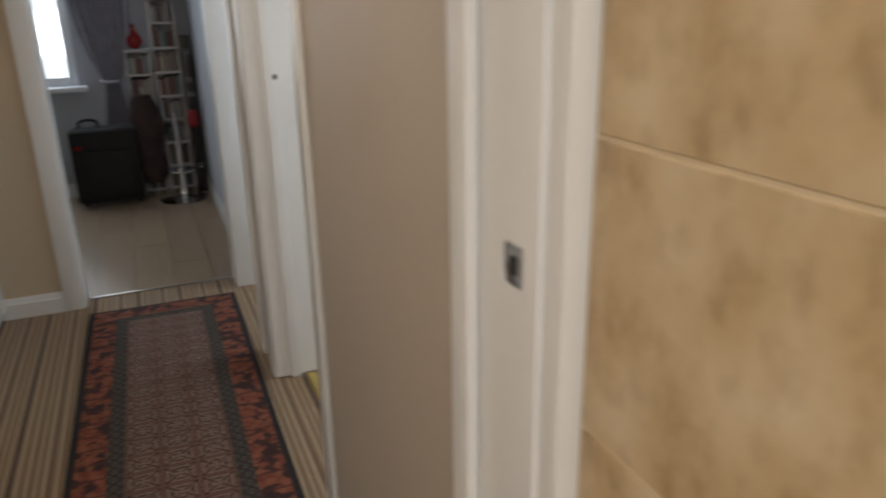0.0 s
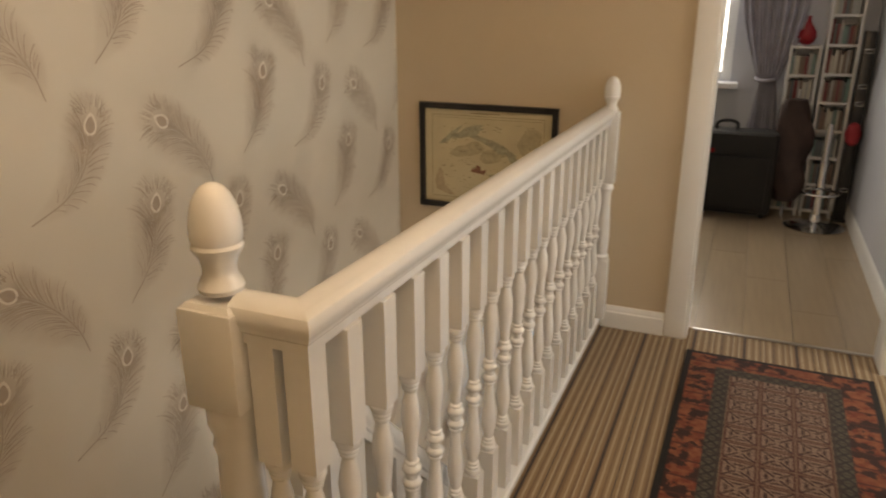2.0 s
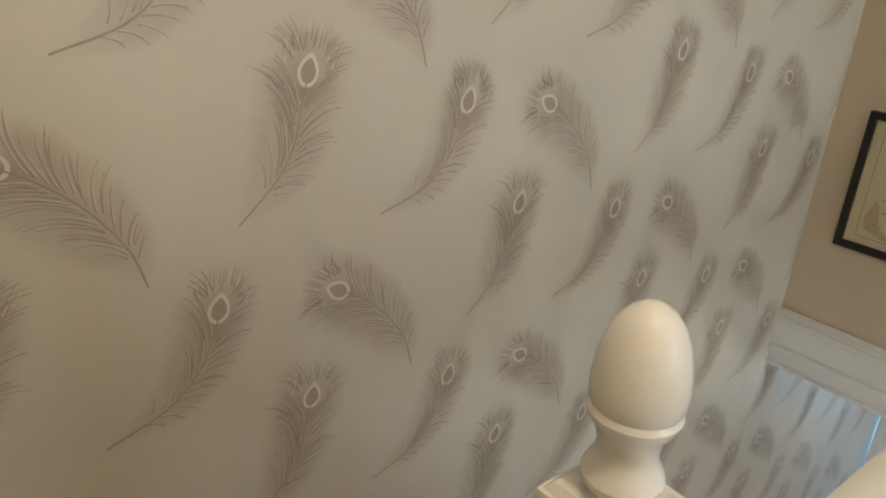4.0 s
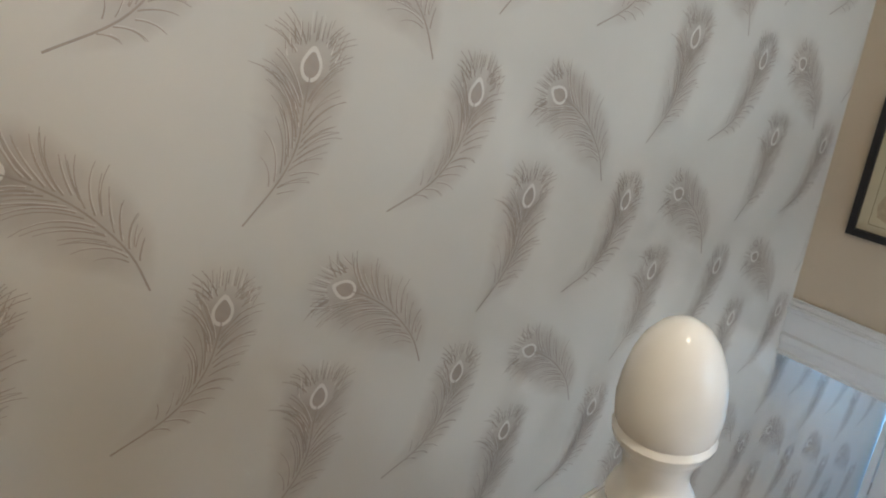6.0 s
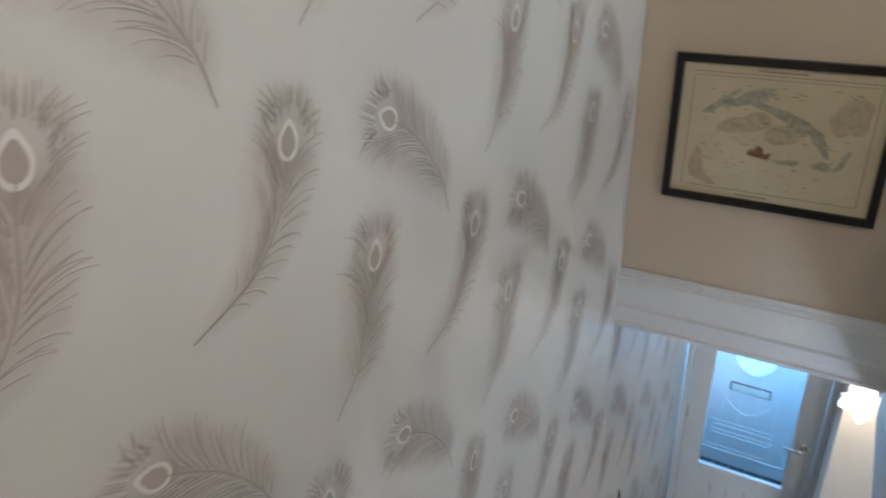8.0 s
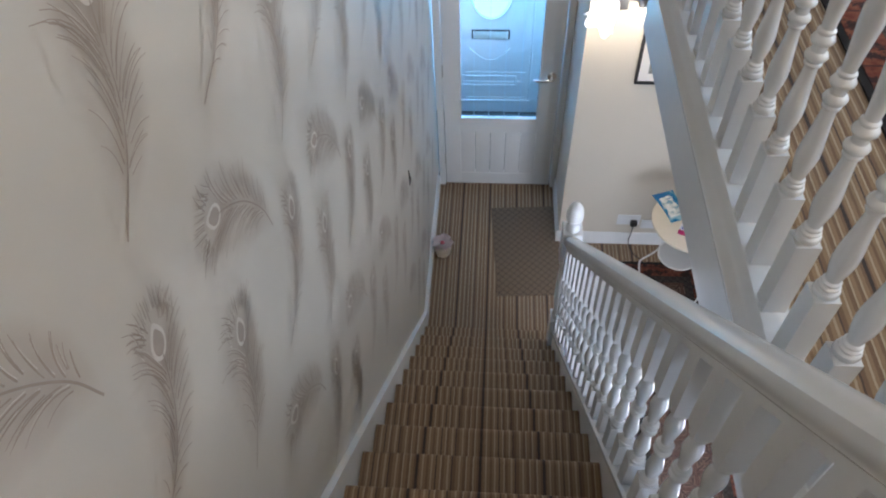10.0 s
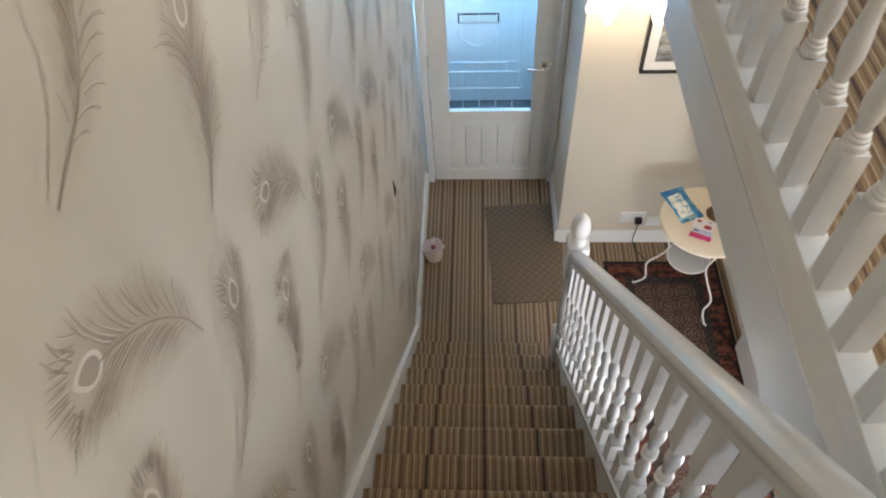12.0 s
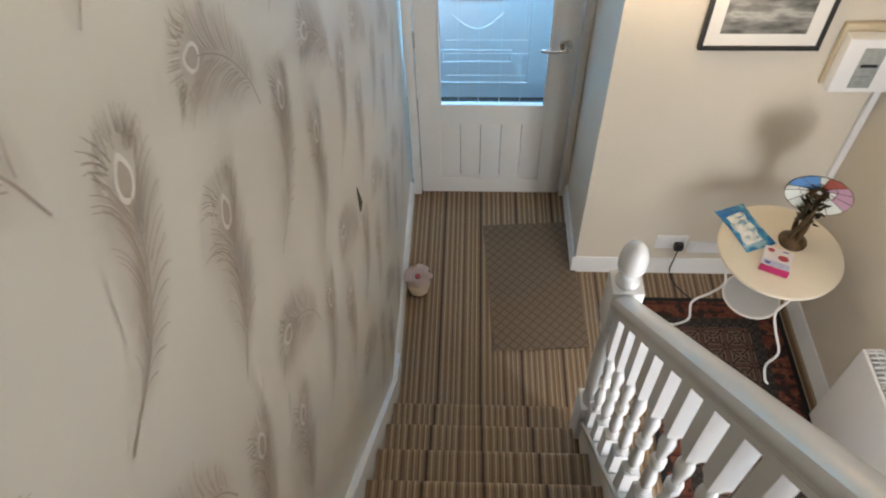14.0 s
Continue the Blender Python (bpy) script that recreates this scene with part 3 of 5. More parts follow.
setting("baseboard_hall_side", sweep(bmesh.new(), [(HALL_R, 0.0, FLOOR), (HALL_R, 3.238, FLOOR)], [(0, 0), (-0.016, 0), (-0.016, 0.07), (-0.011, 0.078), (-0.011, 0.086), (-0.004, 0.1), (0, 0.1)][::1]), trim_white)
# moulded board round the edge of the well, under the framed map
sec = [(0, -0.080), (-0.010, -0.080), (-0.014, -0.074), (-0.014, -0.066), (-0.008, -0.060), (-0.008, -0.034), (-0.013, -0.026), (-0.018, -0.022), (-0.022, -0.014), (-0.022, 0.006), (-0.014, 0.014), (-0.014, 0.030), (-0.014, 0.096), (-0.026, 0.104), (-0.026, 0.118), (-0.018, 0.122), (-0.018, 0.130), (-0.008, 0.138), (-0.008, 0.148), (0, 0.148)]
setting("trim_stairwell_edge", sweep(bmesh.new(), [(WELL - 0.001, P, 0), (0.001, P, 0)], sec), trim_white, "white moulded board under the framed map")


def casing(name, bm):
    return setting(name, bm, trim_white, "white moulded door casing")


# bedroom door casing and lining
bm = B(1.190, 1.270, P - 0.018, P - 0.0005, 0, 2.075, bevel=0.006)
box(bm, 1.190, 1.968, P - 0.018, P - 0.0005, 2.02, 2.075, bevel=0.006)
casing("trim_bedroom_casing", bm)
bm = B(1.2575, 1.280, P - 0.004, P + 0.105, 0, 2.02, bevel=0.003)
box(bm, 1.955, 1.984, P - 0.01, P + 0.105, 0, 2.02, bevel=0.003)
casing("trim_bedroom_lining", bm)
# box room doorway
bm = B(WALL_R - 0.016, WALL_R + 0.126, 2.085, 2.1005, 0, 2.02, bevel=0.003)
box(bm, WALL_R - 0.016, WALL_R - 0.0005, 1.30, 1.345, 0.0, 2.06, bevel=0.005)
box(bm, WALL_R - 0.016, WALL_R - 0.0005, 1.30, 2.10, 2.0, 2.06, bevel=0.005)
box(bm, WALL_R - 0.004, WALL_R + 0.124, 1.3195, 1.345, 0, 2.02, bevel=0.003)
casing("trim_box_room_casing", bm)
# side room doorway: broad rounded lining
bm = B(WALL_R - 0.010, WALL_R + 0.155, 1.072, 1.102, 0, 2.02, bevel=0.012, seg=3)
box(bm, WALL_R - 0.016, WALL_R - 0.0005, 1.085, 1.150, 0, 2.06, bevel=0.006)
box(bm, WALL_R + 0.045, WALL_R + 0.085, 1.058, 1.075, 0, 2.01, bevel=0.004)
casing("trim_side_room_lining", bm)
bm = B(WALL_R - 0.016, WALL_R - 0.0005, 0.198, 0.262, 0, 2.06, bevel=0.006)
box(bm, WALL_R - 0.016, WALL_R - 0.0005, 0.262, 1.085, 2.0, 2.06, bevel=0.006)
box(bm, WALL_R - 0.004, WALL_R + 0.124, 0.2495, 0.272, 0, 2.02, bevel=0.003)
casing("trim_side_room_casing", bm)
setting("trim_dado", sweep(bmesh.new(), [(3.4, 1.15, 0.86), (2.095, 1.15, 0.86)], [(0, 0), (-0.01, 0.004), (-0.018, 0.02), (-0.01, 0.034), (0, 0.04)]), trim_white)
# bathroom frame: lining, stop, casings
bm = B(1.927, 1.972, -0.866, -0.7055, 0, 2.02, bevel=0.003)
box(bm, 1.25 - 0.02, 1.25, BACK - 0.125, BACK + 0.005, 0, 2.02, bevel=0.003)
casing("trim_bathroom_lining", bm)
casing("trim_bathroom_stop", B(1.912, 1.9265, -0.752, -0.7085, 0, 2.02, bevel=0.004))
casing("trim_bathroom_casing", B(1.945, 1.9715, -0.7045, -0.650, 0, 2.06, bevel=0.006))
casing("trim_bathroom_inner_casing", B(1.932, 1.974, -0.899, -0.8665, 0, 2.06, bevel=0.005))
plate = thing("strike_plate", "worn chrome strike plate set in the white door frame", "strike plate", (1.9245, -0.826, 1.097))
part("plate", B(0, 0.003, -0.016, 0.016, -0.020, 0.020, bevel=0.001), chrome, plate)
part("keep_hole", B(-0.0008, 0.001, -0.008, 0.005, -0.009, 0.009), black_gloss, plate, "dark hole for the latch")
hole = thing("screw_hole", "small dark screw hole in the white door lining", "hole", (2.055, 1.0575, 1.10))
part("recess", B(-0.006, 0.006, -0.0006, 0.002, -0.008, 0.008, bevel=0.0005), black_gloss, hole)

# ---- lower hall front ----
def front_hall():
    door = thing("door_hall", "closed white glazed hall door with boarded lower panel", "door")
    x0, x1, z0, z1 = 0.064, 0.790, FLOOR + 0.006, FLOOR + 1.985
    gx0, gx1, gz0, gz1 = 0.166, 0.672, -1.935, -0.80
    y0, y1 = 3.772, 3.812
    bm = B(x0, gx0, y0, y1, z0, z1, bevel=0.002)
    box(bm, gx1, x1, y0, y1, z0, z1, bevel=0.002)
    box(bm, gx0, gx1, y0 + 0.0005, y1 - 0.0005, gz1, z1 - 0.0005)
    box(bm, gx0, gx1, y0 + 0.0005, y1 - 0.0005, -2.045, gz0)
    box(bm, gx0, gx1, y0 + 0.0005, y1 - 0.0005, z0 + 0.0005, z0 + 0.10)
    part("leaf", bm, door_white, door)
    w = (gx1 - gx0) / 5
    for k in range(5):
        a = gx0 + k * w
        part("board", B(a + 0.0016, a + w - 0.0016, y0 + 0.007, y1 - 0.007, z0 + 0.098, -2.043, bevel=0.003), door_white, door)
    bm = B(gx0, gx1, y0 - 0.004, y0 + 0.016, gz0, gz0 + 0.012, bevel=0.003)
    box(bm, gx0, gx0 + 0.010, y0 - 0.003, y0 + 0.016, gz0 + 0.012, gz1, bevel=0.003)
    box(bm, gx1 - 0.010, gx1, y0 - 0.003, y0 + 0.016, gz0 + 0.012, gz1, bevel=0.003)
    part("glazing_bead", bm, door_white, door)
    pane = part("pane", B(gx0 + 0.002, gx1 - 0.002, y0 + 0.018, y0 + 0.022, gz0 + 0.002, gz1 - 0.002), glass, door, "clear glass with etched lines")
    pane.visible_shadow = False
    etched = Mat("etched_glass_line", (0.75, 0.85, 0.9), 0.6)
    for fx in (0.18, 0.37, 0.565, 0.76):
        xx = gx0 + fx * (gx1 - gx0)
        part("etched_line", B(xx - 0.0018, xx + 0.0018, y0 + 0.0155, y0 + 0.0175, gz0 + 0.012, gz1), etched, door)
    for zz in (-1.575, -1.645, -1.765):
        part("etched_line", B(gx0 + 0.04, gx1 - 0.10, y0 + 0.0150, y0 + 0.0172, zz, zz + 0.0035), etched, door)
    handle = part("handle_rose", lathe(bmesh.new(), [(0.030, 0), (0.030, 0.006), (0.026, 0.010), (0.011, 0.012), (0.010, 0.047)], seg=24), chrome, door, "round chrome rose")
    handle.matrix_basis = pose(0.735, y0, -1.585, 90, 0, 0)
    bm = tube(bmesh.new(), smooth([(0.735, y0 - 0.045, -1.585), (0.705, y0 - 0.050, -1.585), (0.66, y0 - 0.046, -1.590), (0.625, y0 - 0.040, -1.588)]), 0.008, 10)
    part("handle_lever", bm, chrome, door, "chrome lever handle")
    for zz in (-1.60, -2.33, -0.85):
        part("hinge", lathe(bmesh.new(), [(0.006, 0), (0.006, 0.085)], (0.060, y0 - 0.004, zz), 8), brass, door, "steel butt hinge")
    bm = B(0.018, 0.0585, 3.752, 3.815, FLOOR, FLOOR + 2.03, bevel=0.005)
    box(bm, 0.7955, 0.834, 3.752, 3.815, FLOOR, FLOOR + 2.03, bevel=0.005)
    box(bm, 0.018, 0.834, 3.7525, 3.8155, FLOOR + 1.99, FLOOR + 2.04, bevel=0.005)
    casing("trim_hall_door_frame", bm)
    # porch beyond
    setting("porch_floor", B(-0.3, 1.1, 3.82, 4.7, FLOOR - 0.1, FLOOR - 0.002), Mat("porch_tile", (0.10, 0.12, 0.13), 0.4).vary(6, 0.2, 60))
    setting("porch_wall", B(-0.3, -0.12, 3.90, 4.7, FLOOR, -0.35), door_white)
    setting("porch_wall", B(1.0, 1.1, 3.90, 4.7, FLOOR, -0.35), door_white)
    setting("porch_wall_front", B(0.815, 1.0, 4.58, 4.7, FLOOR, -0.35), door_white)
    setting("porch_ceiling", B(-0.3, 1.1, 3.90, 4.7, -0.35, -0.25), ceiling_white)
    out = thing("door_front", "closed white moulded front door with oval glazing and letterbox", "door")
    Y = 4.560
    part("leaf", B(-0.11, 0.81, Y, Y + 0.05, FLOOR + 0.015, FLOOR + 2.03, bevel=0.003), door_white, out)

    def raised(x0, x1, z0, z1, w, d):
        """A shallow moulding frame standing proud of the leaf."""
        bm = bmesh.new()
        for (p, q, r_, s_) in ((x0, x1, z0, z0 + w), (x0, x1, z1 - w, z1), (x0, x0 + w, z0 + w, z1 - w), (x1 - w, x1, z0 + w, z1 - w)):
            box(bm, p, q, Y - d, Y + 0.001, r_, s_, bevel=d * 0.45)
        part("panel_moulding", bm, door_white, out)
    raised(0.02, 0.655, -2.41, -1.02, 0.016, 0.006)
    raised(0.14, 0.548, -2.262, -2.168, 0.014, 0.004)
    arc = [(0.20 + 0.29 * t, Y - 0.001, -1.93 - 0.10 * math.sin(math.pi * t)) for t in [q / 14 for q in range(15)]]
    part("curved_moulding", tube(bmesh.new(), arc, 0.004, 6), door_white, out)
    ring = [(0.348 + 0.160 * math.cos(a), Y - 0.002, -1.42 + 0.270 * math.sin(a)) for a in [math.tau * k / 40 for k in range(41)]]
    part("oval_moulding", tube(bmesh.new(), ring, 0.010, 8), door_white, out)
    bm = bmesh.new()
    bm.faces.new([bm.verts.new((0.348 + 0.150 * math.cos(a), Y - 0.0035, -1.42 + 0.258 * math.sin(a))) for a in [math.tau * k / 40 for k in range(40)]])
    part("oval_pane", bm, outdoor_cyan, out, "bright obscured oval pane")
    part("letterbox", B(0.212, 0.484, Y - 0.008, Y - 0.0005, -1.848, -1.775, bevel=0.003), black_gloss, out, "dark letterbox frame")
    part("flap", B(0.222, 0.474, Y - 0.011, Y - 0.0085, -1.843, -1.784, bevel=0.001), Mat("dull_pale_metal", (0.66, 0.68, 0.62), 0.5, 0.2), out, "metal letterbox flap")


front_hall()


# ---- feathers printed on the wallpaper ----
def curve2(points, n):
    c = smooth([(a, b, 0) for a, b in points], 8)
    out = []
    for i in range(n + 1):
        t = i / n * (len(c) - 1)
        k = min(int(t), len(c) - 2)
        out.append(c[k].lerp(c[k + 1], t - k))
    return [(p.x, p.y) for p in out]


def feather_mesh(shaft, right, left, curl_r, curl_l, seed, wisps=36):
    """One printed feather about its eye: soft wash, barbs, eye. Across is y, up is z."""
    rnd = random.Random(seed)
    N, M = 26, 10
    line_pts = curve2(shaft, N)
    rw, lw = curve2([(i, w) for i, w in enumerate(right)], N), curve2([(i, w) for i, w in enumerate(left)], N)
    dirs = []
    for i in range(N + 1):
        a, b = line_pts[max(i - 1, 0)], line_pts[min(i + 1, N)]
        dx, dz = b[0] - a[0], b[1] - a[1]
        l = math.hypot(dx, dz) or 1
        dirs.append((dx / l, dz / l))
    bm = bmesh.new()
    tone = bm.verts.layers.float.new("tone")
    grid = []
    for i in range(N + 1):
        s = i / N
        (x, z), (dx, dz) = line_pts[i], dirs[i]
        row = []
        for j in range(M + 1):
            v = j / M * 2 - 1
            w = (rw[i][1] if v > 0 else lw[i][1]) * (1.0 + 0.05 * math.sin(i * 1.9 + seed) * abs(v)) * (1.12 if i < 11 else 1.0)
            back = abs(v) * w * 0.25
            vert = bm.verts.new((0.0009 + 0.00001 * i, x - dz * v * w - dx * back, z + dx * v * w - dz * back))
            e = min(1.0, (1 - abs(v)) * 2.2) ** 1.1 * (0.8 + 0.2 * math.exp(-(v / 0.15) ** 2))
            head = math.exp(-((s - 0.26) / 0.17) ** 2) * math.exp(-(v / 0.75) ** 2)
            vert[tone] = (0.48 + 0.44 * head) * e * min(1.0, s * 4) * min(1.0, (1 - s) * 4.5)
            row.append(vert)
        grid.append(row)
    # soft tip above the eye
    for a, b in zip(grid, grid[1:]):
        for j in range(M):
            bm.faces.new((a[j], a[j + 1], b[j + 1], b[j])).material_index = 0

    def ribbon(pts, w0, w1, x, mat):
        vs = []
        for k, (px, pz) in enumerate(pts):
            a, b = pts[max(k - 1, 0)], pts[min(k + 1, len(pts) - 1)]
            dx, dz = b[0] - a[0], b[1] - a[1]
            l = math.hypot(dx, dz) or 1
            w = w0 + (w1 - w0) * k / (len(pts) - 1)
            vs.append((bm.verts.new((x, px - dz / l * w, pz + dx / l * w)), bm.verts.new((x, px + dz / l * w, pz - dx / l * w))))
        for (a, b), (c, d) in zip(vs, vs[1:]):
            bm.faces.new((a, b, d, c)).material_index = mat

    ribbon(line_pts[6:], 0.0010, 0.0017, 0.0025, 1)
    for side, widths, curl, count in ((1, rw, curl_r, wisps), (-1, lw, curl_l, int(wisps * 0.72))):
        for k in range(count):
            s = 0.24 + 0.68 * (k + rnd.uniform(-0.35, 0.35)) / count
            i = int(s * N)
            (x, z), (dx, dz) = line_pts[i], dirs[i]
            tuft = math.sin(k * 0.9 + seed) * 0.5 + 0.5
            reach = widths[i][1] * (1.08 + 0.16 * tuft) * rnd.uniform(0.9, 1.12)
            a0 = math.atan2(-dz, -dx)                      # towards the tip
            ang = a0 - side * (0.26 + 0.20 * s + rnd.uniform(-0.06, 0.06))
            skip = 0.032 if s < 0.40 else rnd.uniform(0.0, 0.02)
            pts, px, pz = [], x, z
            steps = 7
            for t in range(steps + 1):
                if math.hypot(px, pz) >= 0.030 and math.hypot(px - x, pz - z) >= skip:
                    pts.append((px, pz))
                ang_t = ang - side * (curl + 0.35 * tuft) * (t / steps) ** 1.4 * 1.7
                px += math.cos(ang_t) * reach * 1.15 / steps
                pz += math.sin(ang_t) * reach * 1.15 / steps
            if len(pts) > 2:
                ribbon(pts, rnd.uniform(0.0008, 0.0013), 0.0005, 0.00165 + 0.00001 * k + (0.0004 if side < 0 else 0.0), 1)
                if k % 2:
                    ribbon([(p + 0.0020, q + 0.0012) for p, q in pts[:-1]], 0.0006, 0.0002, 0.00125 + 0.00001 * k, 2)
    # barbs of the head: they run with the feather and flick outward at their tips
    (dx, dz) = dirs[6]
    up = math.atan2(-dz, -dx)
    for k in range(30):
        f = (k - 14.5) / 14.5 + rnd.uniform(-0.03, 0.03)
        a = up - f * 1.35
        r0 = 0.036 + rnd.uniform(0, 0.014)
        L = 0.034 * (1 - 0.25 * abs(f)) * rnd.uniform(0.7, 1.15)
        pts, px, pz = [], r0 * math.cos(a), r0 * math.sin(a)
        for t in range(6):
            pts.append((px, pz))
            aa = up - f * (0.25 + 0.55 * (t / 5) ** 1.5)
            px += math.cos(aa) * L / 5
            pz += math.sin(aa) * L / 5
        ribbon(pts, 0.0009, 0.0004, 0.0026 + 0.00001 * k, 1 if k % 4 else 2)
    # eye: pale drop ring with a taupe core, its point towards the tip
    (dx, dz) = dirs[6]
    ux, uz = -dx, -dz

    def drop(scale, x, mat):
        vs = []
        for k in range(24):
            a = math.tau * k / 24
            r = 1 + 0.35 * max(0.0, math.cos(a)) ** 6
            u, v = math.cos(a) * 0.0245 * scale * r, math.sin(a) * 0.0195 * scale
            vs.append(bm.verts.new((x, ux * u + uz * v, uz * u - ux * v)))
        bm.faces.new(vs).material_index = mat
    drop(0.95, 0.0017, 2)
    drop(0.68, 0.0020, 3)
    for f in bm.faces:
        f.normal_update()
        if f.normal.x < 0:
            f.normal_flip()
        f.smooth = False
    me = bpy.data.meshes.new("feather")
    bm.to_mesh(me)
    bm.free()
    for m in (feather_soft, feather_line, feather_pale, feather_core):
        me.materials.append(m.m)
    return me


W, V = 0.4985, 0.597
MOTIFS = [
    (feather_mesh([(0.018, 0.092), (0, 0), (-0.014, -0.056), (-0.028, -0.116), (-0.061, -0.169), (-0.125, -0.231)], [0.042, 0.066, 0.072, 0.068, 0.056, 0.010], [0.044, 0.072, 0.086, 0.094, 0.080, 0.014], 0.30, 0.40, 11), (0.205, 1.087), -1),
    (feather_mesh([(0.020, 0.088), (0, 0), (-0.011, -0.040), (-0.039, -0.099), (-0.096, -0.153), (-0.192, -0.189)], [0.040, 0.058, 0.064, 0.062, 0.042, 0.008], [0.042, 0.066, 0.080, 0.084, 0.056, 0.010], 0.35, 0.35, 23), (0.538, 1.017), -1),
    (feather_mesh([(-0.078, 0.046), (0, 0), (0.050, -0.030), (0.103, -0.077), (0.150, -0.145), (0.171, -0.209)], [0.044, 0.064, 0.072, 0.068, 0.050, 0.008], [0.044, 0.066, 0.090, 0.096, 0.070, 0.010], 0.20, 0.40, 37), (0.263, 0.697), 1),
]
paper_wall = bpy.data.objects["wall_wallpaper"]
for i in range(-1, 8):
    for j in range(-6, 3):
        for me, (y, z), way in MOTIFS:
            yy, zz = y + W * i, z + way * V / 2 * (i % 2) + V * j
            low = max(FLOOR, min(0.0, line(max(yy, 0.1), 0.1))) + 0.26
            if -0.5 < yy < 3.62 and low < zz < 1.62:
                ob = new("feather", me)
                ob.parent = paper_wall
                ob.location = (0.0, yy, zz)

mark = thing("wallpaper_tear", "small dark torn nick in the pearl wallpaper", "mark", (0.0, 2.485, -1.219))
bm = bmesh.new()
rows = []
for z_, w_, d_ in ((-0.050, 0.003, 0.004), (-0.030, 0.007, 0.012), (-0.008, 0.008, 0.021), (0.014, 0.007, 0.017), (0.036, 0.006, 0.010), (0.055, 0.002, 0.004)):
    rows.append([bm.verts.new((x_ * 0.55, y_ * 0.7, z_)) for x_, y_ in ((0.0005, w_), (d_ * 0.7, w_ * 0.7), (d_, -w_ * 0.2), (d_ * 0.8, -w_ * 0.8), (0.0005, -w_))])
for a, b in zip(rows, rows[1:]):
    for k in range(4):
        bm.faces.new((a[k], a[k + 1], b[k + 1], b[k]))
part("nick", bm, Mat("dark_torn_paper", (0.09, 0.075, 0.06), 0.8), mark)

# ---- framed pictures ----
def frame_parts(th, x0, x1, z0, z1, y, w, d, mat):
    """Four mitred lengths of moulding round a picture on a wall that faces back along y."""
    inner = [(x0 + w, z0 + w), (x1 - w, z0 + w), (x1 - w, z1 - w), (x0 + w, z1 - w)]
    outer = [(x0, z0), (x1, z0), (x1, z1), (x0, z1)]
    for k in range(4):
        a, b, c, e = outer[k], outer[(k + 1) % 4], inner[(k + 1) % 4], inner[k]
        bm = prism(bmesh.new(), [a, b, c, e], "y", y - d, y)
        bmesh.ops.bevel(bm, geom=[ed for ed in bm.edges if all(abs(v.co.y - (y - d)) < 1e-6 for v in ed.verts)], offset=0.002, segments=2, affect="EDGES")
        part("frame_side", bm, mat, th)


def flat(bm, pts, y):
    bm.faces.new([bm.verts.new((p[0], y, p[1])) for p in pts])


map_pic = thing("framed_map", "old cream map in a flat black frame on the cream wall", "picture")
x0, x1, z0, z1 = 0.112, 0.713, 0.443, 0.892
frame_parts(map_pic, x0, x1, z0, z1, P - 0.001, 0.024, 0.022, black_gloss)
sheet_m = Mat("aged_map_paper", (0.57, 0.51, 0.35), 0.5).vary(9, 0.08, 150)
part("sheet", B(x0 + 0.022, x1 - 0.022, P - 0.010, P - 0.004, z0 + 0.022, z1 - 0.022), sheet_m, map_pic)
ink = {"grey": Mat("map_grey_green", (0.37, 0.355, 0.26), 0.6).vary(60, 0.3, 300), "brown": Mat("map_brown_ink", (0.24, 0.19, 0.12), 0.6).vary(60, 0.2, 300), "ship": Mat("map_red_brown", (0.25, 0.11, 0.07), 0.6).vary(90, 0.35, 300),
       "tan": Mat("map_tan", (0.45, 0.39, 0.26), 0.6).vary(50, 0.2, 300), "pink": Mat("map_pink_wash", (0.46, 0.37, 0.25), 0.6).vary(50, 0.2, 300)}
rnd = random.Random(5)


def blob(cx, cz, rx, rz, rot=0.0, rough_=0.25, n=44, seed=1):
    r2 = random.Random(seed)
    ph = [r2.uniform(0, 6.28) for _ in range(6)]
    out = []
    for k in range(n):
        a = math.tau * k / n
        r = 1 + rough_ * sum(math.sin(a * (q + 2) + ph[q]) / (q + 1.5) for q in range(6))
        u, v = rx * r * math.cos(a), rz * r * math.sin(a)
        out.append((cx + u * math.cos(rot) - v * math.sin(rot), cz + u * math.sin(rot) + v * math.cos(rot)))
    return out


bm = bmesh.new()
a0, a1, c0, c1 = x0 + 0.055, x1 - 0.055, z0 + 0.048, z1 - 0.048
for (p, q, r, s) in ((a0, a1, c0, c0 + 0.002), (a0, a1, c1 - 0.002, c1), (a0, a0 + 0.002, c0 + 0.002, c1 - 0.002), (a1 - 0.002, a1, c0 + 0.002, c1 - 0.002),
                     (a0 + 0.009, a1 - 0.009, c1 - 0.012, c1 - 0.0105), (0.33, 0.42, z0 + 0.034, z0 + 0.038), (0.34, 0.47, z1 - 0.040, z1 - 0.036)):
    flat(bm, [(p, r), (q, r), (q, s), (p, s)], P - 0.0105)
for k in range(150):
    zz = rnd.uniform(c0 + 0.02, c1 - 0.03)
    xx = rnd.uniform(a0 + 0.03, a1 - 0.06)
    L = rnd.uniform(0.004, 0.022)
    flat(bm, [(xx, zz), (xx + L, zz + rnd.uniform(-0.003, 0.003)), (xx + L, zz + 0.0014), (xx, zz + 0.0014)], P - 0.0112)
part("linework", bm, ink["brown"], map_pic)
